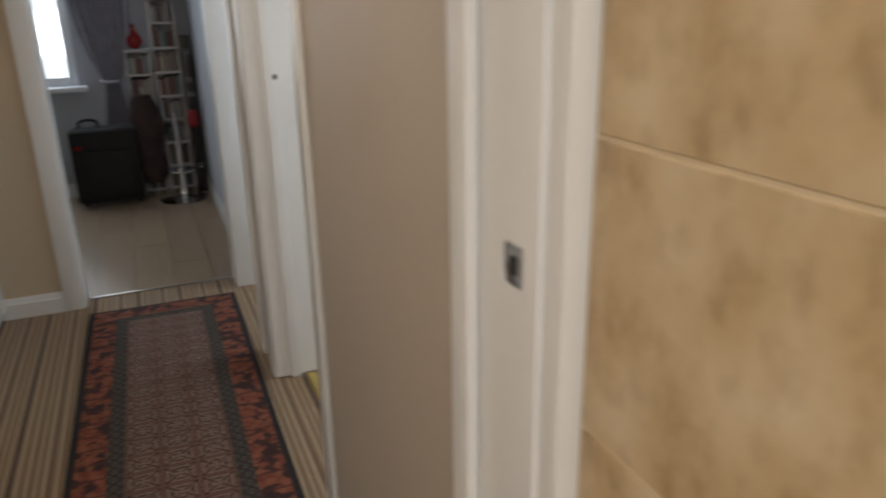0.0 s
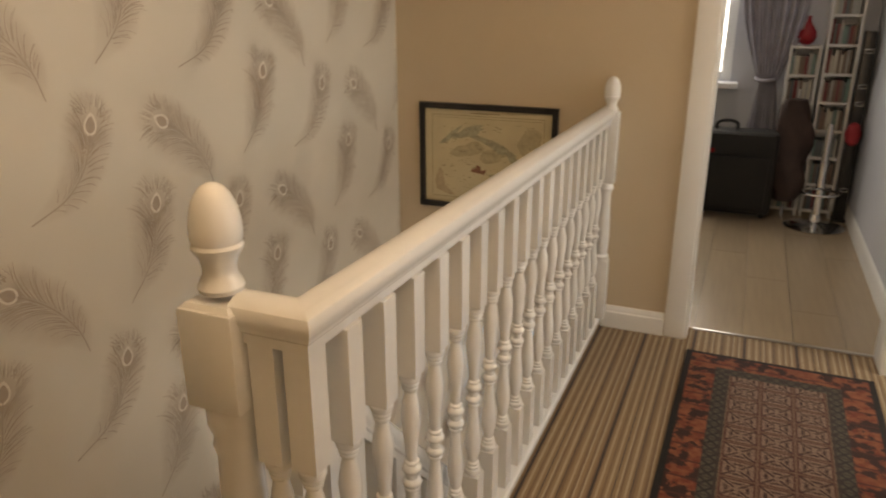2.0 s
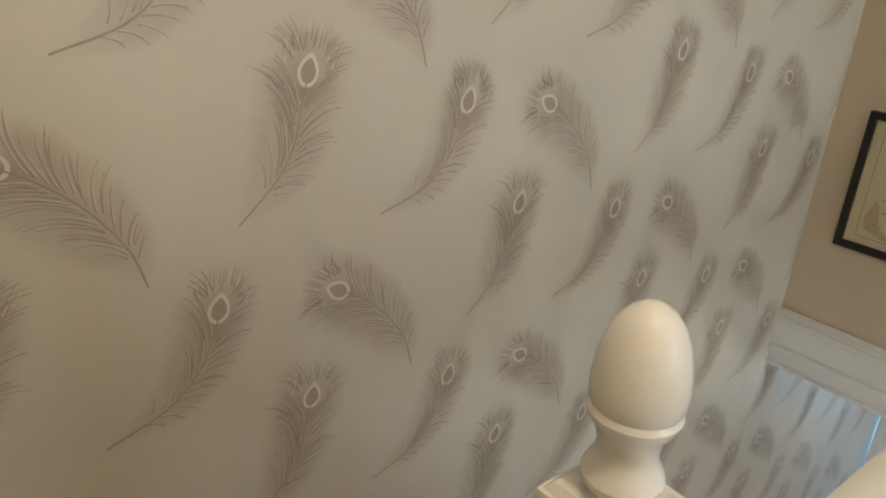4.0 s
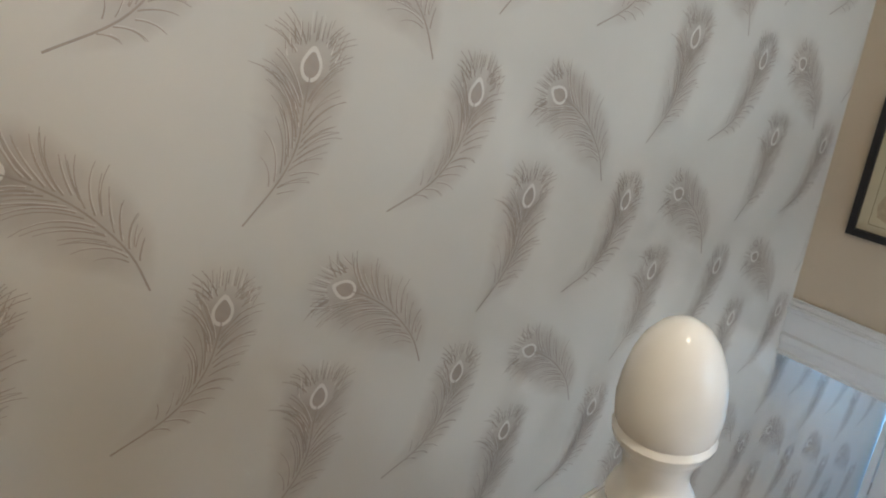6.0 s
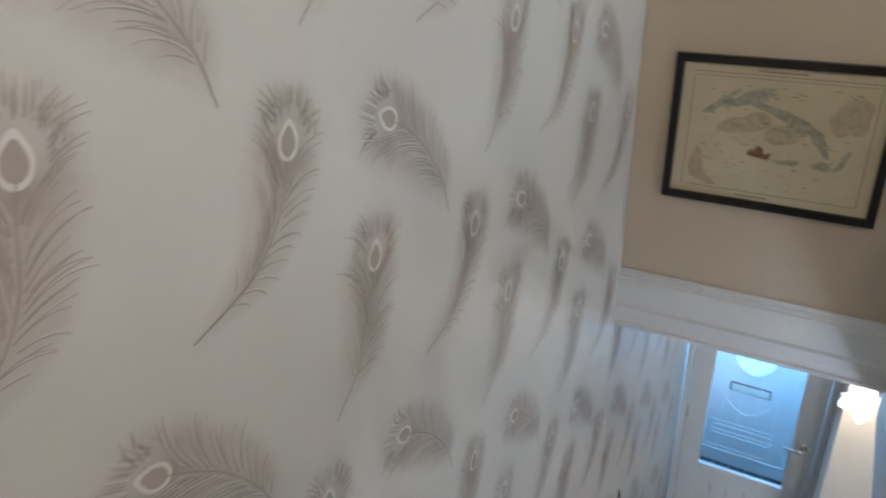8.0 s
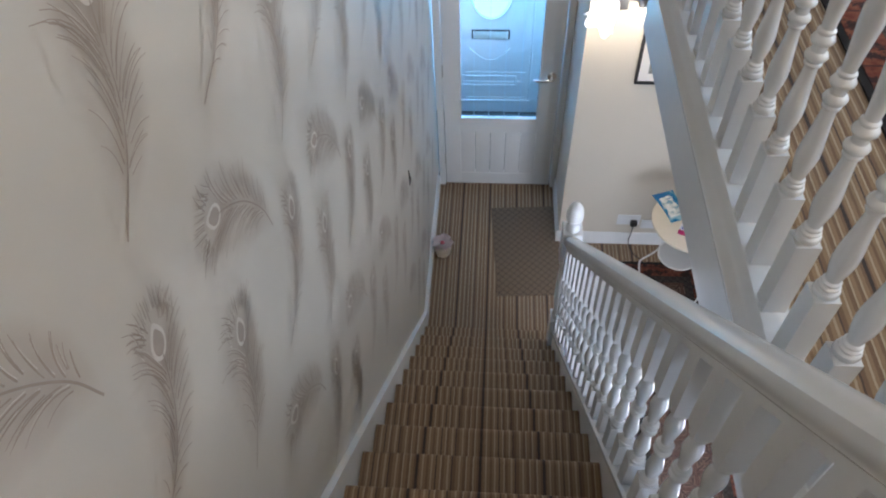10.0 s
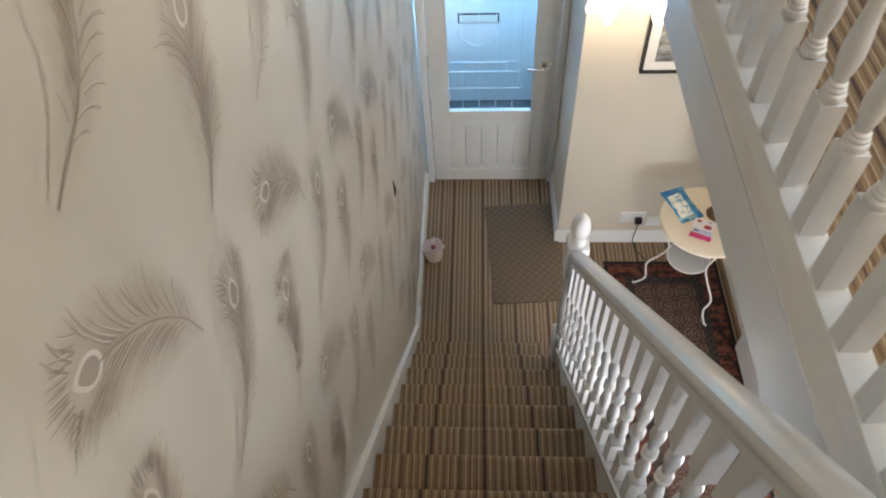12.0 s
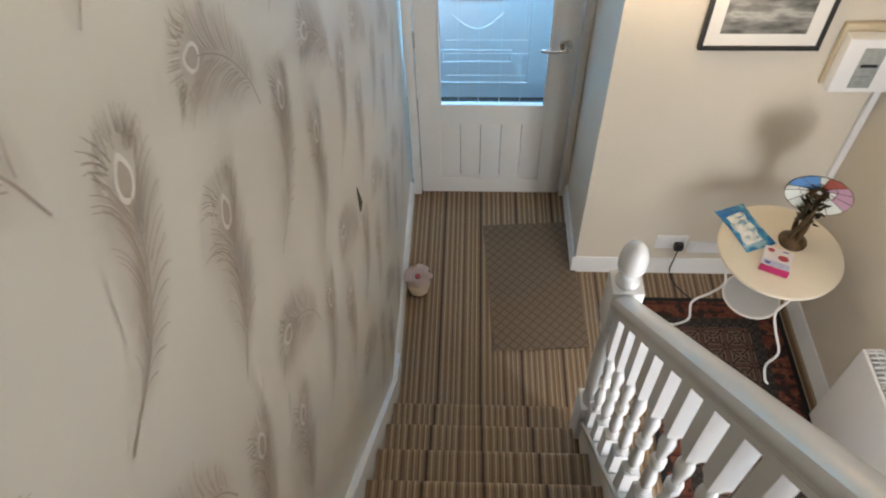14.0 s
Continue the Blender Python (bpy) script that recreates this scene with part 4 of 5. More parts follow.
for q, (cx, cz, rx, rz, ro) in enumerate(((0.33, 0.775, 0.085, 0.016, 0.28), (0.40, 0.745, 0.07, 0.014, -0.35), (0.47, 0.715, 0.06, 0.016, -0.45), (0.53, 0.672, 0.045, 0.017, -0.9), (0.25, 0.755, 0.05, 0.012, 0.7), (0.55, 0.60, 0.03, 0.012, 0.2), (0.46, 0.60, 0.04, 0.007, 0.1), (0.60, 0.62, 0.03, 0.01, 1.2))):
    bm = bmesh.new()
    flat(bm, blob(cx, cz, rx, rz, ro, 0.3, seed=q), P - 0.0108 - q * 0.00004)
    part("land", bm, ink["grey"], map_pic)
for q, (cx, cz, rx, rz, ro) in enumerate(((0.60, 0.745, 0.055, 0.05, 0.1), (0.33, 0.70, 0.07, 0.03, 0.2), (0.44, 0.68, 0.06, 0.028, 0.1))):
    bm = bmesh.new()
    flat(bm, blob(cx, cz, rx, rz, ro, 0.2, seed=q + 20), P - 0.01065 - q * 0.00003)
    part("cartouche", bm, ink["tan"], map_pic)
bm = bmesh.new()
flat(bm, [(a0 + 0.012, 0.56), (a0 + 0.035, 0.62), (a0 + 0.05, 0.60), (a0 + 0.06, 0.54), (a0 + 0.11, c0 + 0.01), (a0 + 0.08, c0 + 0.008), (a0 + 0.02, c0 + 0.03)], P - 0.01072)
part("coast", bm, ink["pink"], map_pic)
bm = bmesh.new()
flat(bm, [(0.345, 0.608), (0.405, 0.600), (0.415, 0.622), (0.392, 0.615), (0.388, 0.632), (0.372, 0.640), (0.366, 0.622), (0.350, 0.622)], P - 0.0114)
part("ship", bm, ink["ship"], map_pic)

pic = thing("framed_photograph", "black and white photograph in white mount and thin black frame", "picture")
PY = 3.255
x0, x1, z0, z1 = 1.117, 1.535, -1.232, -0.885
frame_parts(pic, x0, x1, z0, z1, PY - 0.001, 0.013, 0.022, black_gloss)
mount_m = Mat("white_mount", (0.80, 0.78, 0.74), 0.5)
part("mount", B(x0 + 0.011, x1 - 0.011, PY - 0.010, PY - 0.004, z0 + 0.011, z1 - 0.011), mount_m, pic)
photo = Mat("grey_photograph", (0.25, 0.25, 0.24), 0.3)
photo.base(photo.ramp(photo.noise(1.0, 6, (9, 9, 26)), [(0.3, (0.05, 0.055, 0.05)), (0.5, (0.22, 0.22, 0.21)), (0.62, (0.42, 0.42, 0.40)), (0.75, (0.15, 0.15, 0.14))]))
part("photograph", B(x0 + 0.062, x1 - 0.062, PY - 0.0108, PY - 0.0102, z0 + 0.062, z1 - 0.062), photo, pic)

# ---- runner on the landing and rug in the hall ----
def rug(name, label, mats, x0, x1, y0, y1, z, turn=0.0, t=0.009):
    """Each band lies in its own ring; the field is in the middle."""
    cx, cy = (x0 + x1) / 2, (y0 + y1) / 2
    th = thing(name, label, "rug", (cx, cy, z))
    th.rotation_euler[2] = radians(turn)
    w, h = (x1 - x0) / 2, (y1 - y0) / 2
    bands = [("edge_binding", rug_edge, 0.0, 0.022), ("border", mats[0], 0.022, 0.113), ("guard_stripe", mats[1], 0.113, 0.164)]
    for nm, mat, a, b in bands:
        bm = bmesh.new()
        hh = t if nm != "edge_binding" else t * 0.8
        box(bm, -w + a, -w + b, -h + a, h - a, 0.001, hh)
        box(bm, w - b, w - a, -h + a, h - a, 0.001, hh)
        box(bm, -w + b, w - b, -h + a, -h + b, 0.001, hh)
        box(bm, -w + b, w - b, h - b, h - a, 0.001, hh)
        part(nm, bm, mat, th)
    part("field", B(-w + 0.164, w - 0.164, -h + 0.164, h - 0.164, 0.001, t), mats[2], th)
    return th


rug("runner_rug", "red and brown oriental runner with a black edge on striped carpet", RUGS["runner"], 1.277, 1.915, -0.42, 2.012, 0.0, -0.8)
rug("hall_rug", "dark red oriental rug with a black edge on the hall carpet", RUGS["hall"], 1.105, 1.775, 0.75, 3.085, FLOOR, 0.0)
mat_th = thing("door_mat", "flat brown quilted door mat on the striped hall carpet", "door mat", (0.632, 3.165, FLOOR))
mat_th.rotation_euler[2] = radians(4)
part("mat", B(-0.218, 0.218, -0.378, 0.378, 0.001, 0.010, bevel=0.004), door_mat_cloth, mat_th)

# ---- hall wall fittings ----
socket_m = Mat("white_plastic", (0.78, 0.79, 0.80), 0.3)
s = thing("wall_socket", "white double wall socket with a black plug in it", "socket", (1.267, PY, -2.30))
part("plate", B(-0.073, 0.073, -0.010, -0.0005, -0.043, 0.043, bevel=0.003), socket_m, s)
for dx in (-0.05, 0.05):
    part("switch", B(dx - 0.006, dx + 0.006, -0.0125, -0.0095, 0.012, 0.028, bevel=0.001), socket_m, s)
part("plug", B(0.010, 0.052, -0.042, -0.011, -0.030, 0.010, bevel=0.008, seg=3), black_gloss, s, "black plug")
bm = tube(bmesh.new(), smooth([(0.031, -0.035, -0.028), (0.026, -0.036, -0.10), (0.02, -0.05, -0.17), (0.05, -0.10, -0.214), (0.14, -0.20, -0.223), (0.24, -0.26, -0.2225), (0.36, -0.24, -0.2225)]), 0.0032, 6)
part("cable", bm, black_gloss, s, "thin black cable on the floor")
s = thing("wall_socket", "low white plastic trunking outlet beside the socket", "socket", (1.415, PY, -2.335))
part("plate", B(-0.065, 0.085, -0.012, -0.0005, -0.036, 0.036, bevel=0.003), socket_m, s)
part("cover", B(-0.05, 0.07, -0.016, -0.0115, -0.022, 0.022, bevel=0.002), socket_m, s)

panel = thing("alarm_panel", "white control panel with grey display on a cream board", "control panel")
cream_wood = Mat("cream_wood_board", (0.62, 0.53, 0.38), 0.4).vary(8, 0.08, 60)
part("board", B(1.590, 1.833, PY - 0.022, PY - 0.0005, -1.375, -1.125, bevel=0.004), cream_wood, panel)
part("cover", B(1.600, 1.833, PY - 0.072, PY - 0.022, -1.372, -1.150, bevel=0.006), socket_m, panel)
dis = Mat("grey_display", (0.33, 0.36, 0.36), 0.25).vary(60, 0.15, 200)
part("display", B(1.662, 1.738, PY - 0.0745, PY - 0.0718, -1.350, -1.185, bevel=0.001), dis, panel)
part("readout", B(1.672, 1.728, PY - 0.0765, PY - 0.0742, -1.262, -1.250), black_cloth, panel)
for k in range(6):
    a, z = 1.674 + k % 3 * 0.019, -1.335 + k // 3 * 0.023
    part("key", B(a, a + 0.013, PY - 0.0765, PY - 0.0742, z, z + 0.013, bevel=0.001), dis, panel)
duct = thing("cable_duct", "slim white plastic cable duct in the corner", "cable duct")
part("duct", B(1.806, 1.833, PY - 0.018, PY - 0.0005, FLOOR + 0.101, -1.376, bevel=0.002), socket_m, duct)

light = thing("wall_light", "double wall light with lit frosted tulip shades on brass arms", "wall light")
part("back_plate", B(0.945, 1.015, PY - 0.018, PY - 0.0005, -0.80, -0.64, bevel=0.008), brass, light)
for cx, lean in ((0.928, 27), (1.085, -27)):
    bm = tube(bmesh.new(), smooth([(0.985, PY - 0.018, -0.71), ((0.985 + cx) / 2, PY - 0.08, -0.655), (cx, PY - 0.135, -0.64), (cx, PY - 0.145, -0.672)]), 0.007, 8)
    part("arm", bm, brass, light)
    bm = bmesh.new()
    rings = []
    for r, h in ((0.017, 0.0), (0.030, -0.012), (0.046, -0.045), (0.052, -0.080), (0.062, -0.112), (0.078, -0.135)):
        ring = []
        wave = max(0, (-h - 0.06) / 0.065)
        for k in range(30):
            a = math.tau * k / 30
            wob_ = 1 + 0.10 * math.cos(5 * a) * wave
            ring.append(bm.verts.new((r * wob_ * math.cos(a), r * wob_ * math.sin(a), h - 0.014 * math.cos(5 * a) * wave)))
        rings.append(ring)
    for a, b in zip(rings, rings[1:]):
        for k in range(30):
            bm.faces.new((a[k], a[(k + 1) % 30], b[(k + 1) % 30], b[k]))
    bm.faces.new(rings[0])
    sh = part("shade", bm, lamp_glass, light, "lit frosted tulip shade")
    sh.matrix_basis = pose(cx, PY - 0.145, -0.672, 0, lean, 0)
    sh.visible_shadow = False

rad = thing("radiator", "white panel radiator with a slotted top grille under the stairs wall", "radiator")
part("front_panel", B(1.735, 1.748, 1.80, 2.463, -2.46, -1.945, bevel=0.005), socket_m, rad)
part("back_panel", B(1.800, 1.812, 1.80, 2.463, -2.46, -1.945, bevel=0.004), socket_m, rad)
part("end_cover", B(1.7485, 1.7995, 1.803, 1.812, -2.45, -1.94), socket_m, rad)
part("end_cover", B(1.7485, 1.7995, 2.452, 2.461, -2.45, -1.94), socket_m, rad)
bm = bmesh.new()
for k in range(33):
    y = 1.815 + k * 0.0195
    box(bm, 1.7485, 1.7735, y, y + 0.007, -1.948, -1.940)
    box(bm, 1.7745, 1.7995, y, y + 0.007, -1.948, -1.940)
box(bm, 1.772, 1.776, 1.812, 2.452, -1.946, -1.9385)
part("grille", bm, socket_m, rad)
for yy in (2.44, 1.83):
    part("pipe", tube(bmesh.new(), [(1.775, yy, -2.45), (1.775, yy, FLOOR)], 0.008), brass, rad)

# ---- side table and what stands on it ----
TX, TY, TZ = 1.515, 2.848, -1.857
cream_table = Mat("cream_painted_table", (0.76, 0.69, 0.56), 0.35).vary(5, 0.06, 60)
white_wire = Mat("white_wire", (0.78, 0.78, 0.76), 0.3)
table = thing("side_table", "round cream side table on curling white wire legs", "side table")
part("tabletop", lathe(bmesh.new(), [(0.222, -0.020), (0.231, -0.016), (0.2335, -0.008), (0.231, -0.002), (0.226, 0.0)], (TX, TY, TZ), 56), cream_table, table)
CX, CY = 1.468, 2.80
grey_shelf = Mat("grey_lower_shelf", (0.60, 0.61, 0.61), 0.5).vary(6, 0.05, 50)
part("lower_shelf", lathe(bmesh.new(), [(0.105, -0.004), (0.108, 0.0), (0.105, 0.004)], (CX, CY, -2.10), 36), grey_shelf, table)
ring = [(CX + 0.110 * math.cos(a), CY + 0.110 * math.sin(a), -2.10) for a in [math.tau * k / 32 for k in range(33)]]
part("shelf_ring", tube(bmesh.new(), ring, 0.0045, 6), white_wire, table)
for fx, fy in ((1.258, 2.935), (1.630, 2.633), (1.58, 3.05)):
    d = Vector((fx - CX, fy - CY, 0)).normalized()
    pts = [(TX + d.x * 0.15, TY + d.y * 0.15, TZ - 0.02), (CX + d.x * 0.13, CY + d.y * 0.13, -2.0), (CX + d.x * 0.112, CY + d.y * 0.112, -2.10), (CX + d.x * 0.145, CY + d.y * 0.145, -2.19),
           (CX + d.x * 0.20, CY + d.y * 0.20, -2.30), (CX + d.x * 0.185, CY + d.y * 0.185, -2.42), (fx - d.x * 0.02, fy - d.y * 0.02, -2.505), (fx, fy, FLOOR + 0.006)]
    part("leg", tube(bmesh.new(), smooth(pts), 0.0055, 8), white_wire, table, "curled white wire leg")

bronze = Mat("dark_bronze", (0.13, 0.085, 0.045), 0.38, 0.75).vary(30, 0.4, 120)
glasses = {k: Mat("stained_glass_" + k, c, 0.25) for k, c in dict(blue=(0.12, 0.30, 0.62), red=(0.34, 0.09, 0.07), violet=(0.50, 0.30, 0.40), pale=(0.68, 0.72, 0.68), green=(0.30, 0.42, 0.32)).items()}
lamp = thing("stained_glass_lamp", "bronze lamp with stained glass flower shade on the table", "table lamp")
LX, LY = 1.570, 2.888
part("base", lathe(bmesh.new(), [(0.052, 0.0), (0.054, 0.006), (0.046, 0.016), (0.032, 0.026), (0.020, 0.038), (0.016, 0.05)], (LX, LY, TZ), 24), bronze, lamp)
for k in range(4):
    a = math.tau * k / 4
    pts = [(LX + 0.020 * math.cos(a + t * 2.4), LY + 0.020 * math.sin(a + t * 2.4), TZ + 0.03 + t * 0.20) for t in [q / 8 for q in range(9)]]
    part("stem", tube(bmesh.new(), smooth(pts, 3), [0.011 - 0.0002 * q for q in range(25)], 7), bronze, lamp, "twisted bronze stem")
bm = bmesh.new()
rr = random.Random(4)
for k in range(44):                                    # pointed leaves crowd the top of the stem
    a, b, h = rr.uniform(0, 6.28), rr.uniform(0.010, 0.048), TZ + 0.13 + rr.uniform(0, 0.12)
    c = Vector((LX + b * math.cos(a), LY - 0.012 + b * math.sin(a) * 0.7, h))
    out = Vector((math.cos(a), math.sin(a), rr.uniform(-0.4, 0.9))).normalized() * rr.uniform(0.016, 0.030)
    across = out.cross(Vector((0, 0, 1))).normalized() * 0.008
    lift = Vector((0, 0, 0.003))
    q = [bm.verts.new(p) for p in (c - out * 0.5, c + across, c + out, c - across, c + lift, c - lift)]
    for m_, n_ in ((0, 1), (1, 2), (2, 3), (3, 0)):
        bm.faces.new((q[m_], q[n_], q[4]))
        bm.faces.new((q[n_], q[m_], q[5]))
part("leaves", bm, Mat("dark_green_bronze", (0.060, 0.055, 0.030), 0.4, 0.5).vary(40, 0.4, 150), lamp, "dark green bronze leaves")
# a round flower of glass, standing upright behind the stem and facing the stairs
SC = Vector((LX + 0.008, LY + 0.012, TZ + 0.264))
SN = Vector((-0.40, -0.90, -0.20)).normalized()
SU = Vector((0, 0, 1)).cross(SN).normalized()
SV = SN.cross(SU) * -1
if SV.z < 0:
    SV = -SV


def on_shade(r, a, h):
    """Radius and angle on the shade; the rim lies a little forward."""
    return SC + SU * (r * math.cos(a)) + SV * (r * math.sin(a)) + SN * (h + 1.6 * r * r)


def petal_glass(a):
    d = math.degrees(a) % 360
    for lo, hi, k in ((8, 40, "violet"), (44, 82, "red"), (98, 165, "blue"), (325, 352, "violet")):
        if lo <= d < hi:
            return k
    return "pale"


jig = random.Random(9)
cuts = [math.tau * (k + jig.uniform(-0.25, 0.25)) / 13 for k in range(13)]
lead_lines = []
for k in range(13):
    a0, a1 = cuts[k], cuts[(k + 1) % 13] + (math.tau if k == 12 else 0)
    am = (a0 + a1) / 2
    mid = 0.055 + jig.uniform(-0.010, 0.012)
    lead_lines += [[(0.018, a0), (0.06, a0), (0.111, a0)], [(mid, a0), (mid + 0.004, am), (mid, a1)]]
    for q, (r0, r1) in enumerate(((0.018, mid), (mid, 0.111))):
        bm = bmesh.new()
        ring = [(r0, a0), (r1, a0), (r1 + 0.004, am), (r1, a1), (r0, a1)]
        top = [bm.verts.new(on_shade(r_, a_, 0.0)) for r_, a_ in ring]
        bot = [bm.verts.new(on_shade(r_, a_, -0.003)) for r_, a_ in ring]
        bm.faces.new(top), bm.faces.new(bot[::-1])
        for i in range(5):
            bm.faces.new((top[i], bot[i], bot[(i + 1) % 5], top[(i + 1) % 5]))
        part("glass_piece", bm, glasses[petal_glass(am) if q or k % 3 else ("green" if k % 2 else "pale")], lamp)
bm = bmesh.new()
for pts in lead_lines:
    tube(bm, [on_shade(r_, a_, 0.0) for r_, a_ in pts], 0.0015, 5)
tube(bm, [on_shade(0.113, math.tau * k / 40, 0.0) for k in range(41)], 0.0016, 5)
part("leading", bm, bronze, lamp)
bm = bmesh.new()
for k in range(9):
    a = math.tau * k / 9
    tip, root = on_shade(0.042, a, 0.012), on_shade(0.006, a, 0.004)
    side = (on_shade(0.03, a + 0.45, 0.010), on_shade(0.03, a - 0.45, 0.010))
    q = [bm.verts.new(p) for p in (root, side[0], tip, side[1])]
    bm.faces.new(q)
part("flower_centre", bm, bronze, lamp)

packet_blue = Mat("blue_foil_packet", (0.03, 0.20, 0.48), 0.25)
packet_blue.base(packet_blue.ramp(packet_blue.noise(16, 4), [(0.40, (0.025, 0.17, 0.45)), (0.56, (0.06, 0.33, 0.58)), (0.66, (0.35, 0.58, 0.68))]))
packet_print = Mat("pale_packet_print", (0.70, 0.78, 0.80), 0.3)
packet_print.base(packet_print.ramp(packet_print.noise(34, 4), [(0.38, (0.16, 0.36, 0.48)), (0.48, (0.62, 0.66, 0.62)), (0.60, (0.80, 0.82, 0.80))]))
pk = thing("snack_packet", "blue and pale plastic packet lying on the side table", "packet", (1.405, 2.955, TZ + 0.001))
pk.rotation_euler[2] = radians(-69)
bm = bmesh.new()
nx, ny = 14, 8
grid = [[bm.verts.new((-0.112 + 0.224 * i / nx, (-0.066 + 0.132 * j / ny) * (1 - 0.10 * math.sin(math.pi * i / nx)), 0.002 + 0.030 * max(0.0, math.sin(math.pi * j / ny)) ** 0.6 * max(0.0, math.sin(math.pi * i / nx)) ** 0.5 + 0.0025 * math.sin(i * 2.1 + j) * math.sin(math.pi * i / nx))) for j in range(ny + 1)] for i in range(nx + 1)]
base_ = [[bm.verts.new((v.co.x, v.co.y, 0.0)) for v in (row[0], row[-1])] for row in grid]
for a, b in zip(grid, grid[1:]):
    for j in range(ny):
        bm.faces.new((a[j], b[j], b[j + 1], a[j + 1]))
for i in range(nx):
    bm.faces.new((grid[i][0], base_[i][0], base_[i + 1][0], grid[i + 1][0]))
    bm.faces.new((grid[i][-1], grid[i + 1][-1], base_[i + 1][1], base_[i][1]))
    bm.faces.new((base_[i][0], base_[i][1], base_[i + 1][1], base_[i + 1][0]))
part("wrapper", bm, packet_blue, pk)
bm = bmesh.new()
g2 = [[bm.verts.new((-0.058 + 0.150 * i / 10, -0.057 + 0.066 * j / 5 + 0.006 * math.sin(i * 1.3), 0.0065 + 0.030 * max(0.0, math.sin(math.pi * (j * 0.54 + 0.7) / 8 + 0.05)) ** 0.6 * max(0.0, math.sin(math.pi * (0.18 + 0.68 * i / 10))) ** 0.5)) for j in range(6)] for i in range(11)]
for a, b in zip(g2, g2[1:]):
    for j in range(5):
        bm.faces.new((a[j], b[j], b[j + 1], a[j + 1]))
part("printed_area", bm, packet_print, pk, "pale printed area")

bx = thing("small_carton", "small white carton with a crimson end on the side table", "carton", (1.476, 2.776, TZ + 0.0005))
bx.rotation_euler[2] = radians(-25)
card_w = Mat("white_card", (0.78, 0.76, 0.78), 0.4).vary(40, 0.04, 100)
crimson = Mat("crimson_print", (0.42, 0.02, 0.12), 0.4)
navy = Mat("navy_print", (0.10, 0.09, 0.35), 0.4)
part("box", B(-0.052, 0.052, -0.053, 0.053, 0, 0.030, bevel=0.001), card_w, bx)
part("end_band", B(-0.0524, 0.0524, -0.0535, -0.046, 0.0004, 0.0304, bevel=0.0008), crimson, bx, "crimson printed band")
red_print = Mat("red_print", (0.45, 0.06, 0.07), 0.4).vary(60, 0.3, 200)
for cx, cy, rx, ry in ((0.020, 0.008, 0.020, 0.014), (-0.028, 0.034, 0.013, 0.010)):
    bm = bmesh.new()
    bm.faces.new([bm.verts.new((cx + rx * math.cos(a), cy + ry * math.sin(a), 0.0306)) for a in [math.tau * k / 20 for k in range(20)]])
    part("round_mark", bm, red_print, bx)
part("blue_area", B(-0.048, 0.048, -0.044, -0.018, 0.0301, 0.0305), Mat("pale_blue_print", (0.50, 0.55, 0.72), 0.4).vary(50, 0.15, 100), bx)
part("small_print", B(-0.040, -0.020, -0.038, -0.026, 0.0306, 0.0309), navy, bx)
part("small_print", B(0.012, 0.034, 0.040, 0.045, 0.0301, 0.0305), navy, bx)

# ---- flower pot at the foot of the wallpapered wall ----
pot_m = Mat("cream_ceramic", (0.66, 0.58, 0.46), 0.4).vary(12, 0.1, 60)
petal_m = Mat("pale_pink_petal", (0.74, 0.60, 0.57), 0.45).vary(25, 0.1, 90)
heart = Mat("deep_pink_centre", (0.50, 0.10, 0.13), 0.5)
pot = thing("flower_pot", "small cream pot with a pale pink flower on the carpet", "flower pot", (0.078, 3.112, FLOOR))
part("pot", lathe(bmesh.new(), [(0.038, 0.0), (0.046, 0.01), (0.055, 0.05), (0.052, 0.075), (0.046, 0.082)], seg=24), pot_m, pot)
for k in range(9):
    a = math.tau * k / 9 + (0.2 if k % 2 else 0)
    bm = bmesh.new()
    rows = []
    for i in range(5):
        t = i / 4
        r = 0.010 + 0.060 * t
        wdt = 0.026 * math.sin(math.pi * min(1, 0.25 + t * 0.62))
        h = 0.098 + 0.014 * math.sin(t * 2.4) + 0.004 * (k % 3)
        rows.append([bm.verts.new((r * math.cos(a) - v * wdt * math.sin(a), r * math.sin(a) + v * wdt * math.cos(a), h + 0.006 * v * v)) for v in (-1, -0.5, 0, 0.5, 1)])
    for p_, q_ in zip(rows, rows[1:]):
        for j in range(4):
            bm.faces.new((p_[j], p_[j + 1], q_[j + 1], q_[j]))
    bmesh.ops.solidify(bm, geom=bm.faces[:], thickness=0.002)
    part("petal", bm, petal_m, pot)
part("flower_centre", lathe(bmesh.new(), [(0.004, 0.09), (0.015, 0.108), (0.013, 0.118), (0.004, 0.122)], seg=14), heart, pot, "deep pink flower centre")

# ---- bedroom seen through its doorway ----
frame_w = Mat("white_upvc", (0.80, 0.82, 0.84), 0.3)
win = tagged(new("window_bedroom"), "bright bedroom window with white frame and deep sill", kind="structure")
bm = bmesh.new()
for (a, b, c, d) in ((0.202, 0.26, 0.802, 2.098), (1.20, 1.258, 0.802, 2.098)):
    box(bm, a, b, 4.49, 4.55, c, d, bevel=0.004)
for (c, d) in ((0.803, 0.855), (2.04, 2.097), (1.62, 1.66)):
    box(bm, 0.26, 1.20, 4.492, 4.548, c, d, bevel=0.003)
box(bm, 0.70, 0.74, 4.493, 4.547, 0.855, 1.62, bevel=0.003)
part("window_frame", bm, frame_w, win)
part("window_sill", B(0.16, 1.31, 4.33, 4.489, 0.765, 0.799, bevel=0.006), frame_w, win)
pane = part("pane", B(0.262, 1.198, 4.515, 4.519, 0.857, 2.038), glass, win)
pane.visible_shadow = False
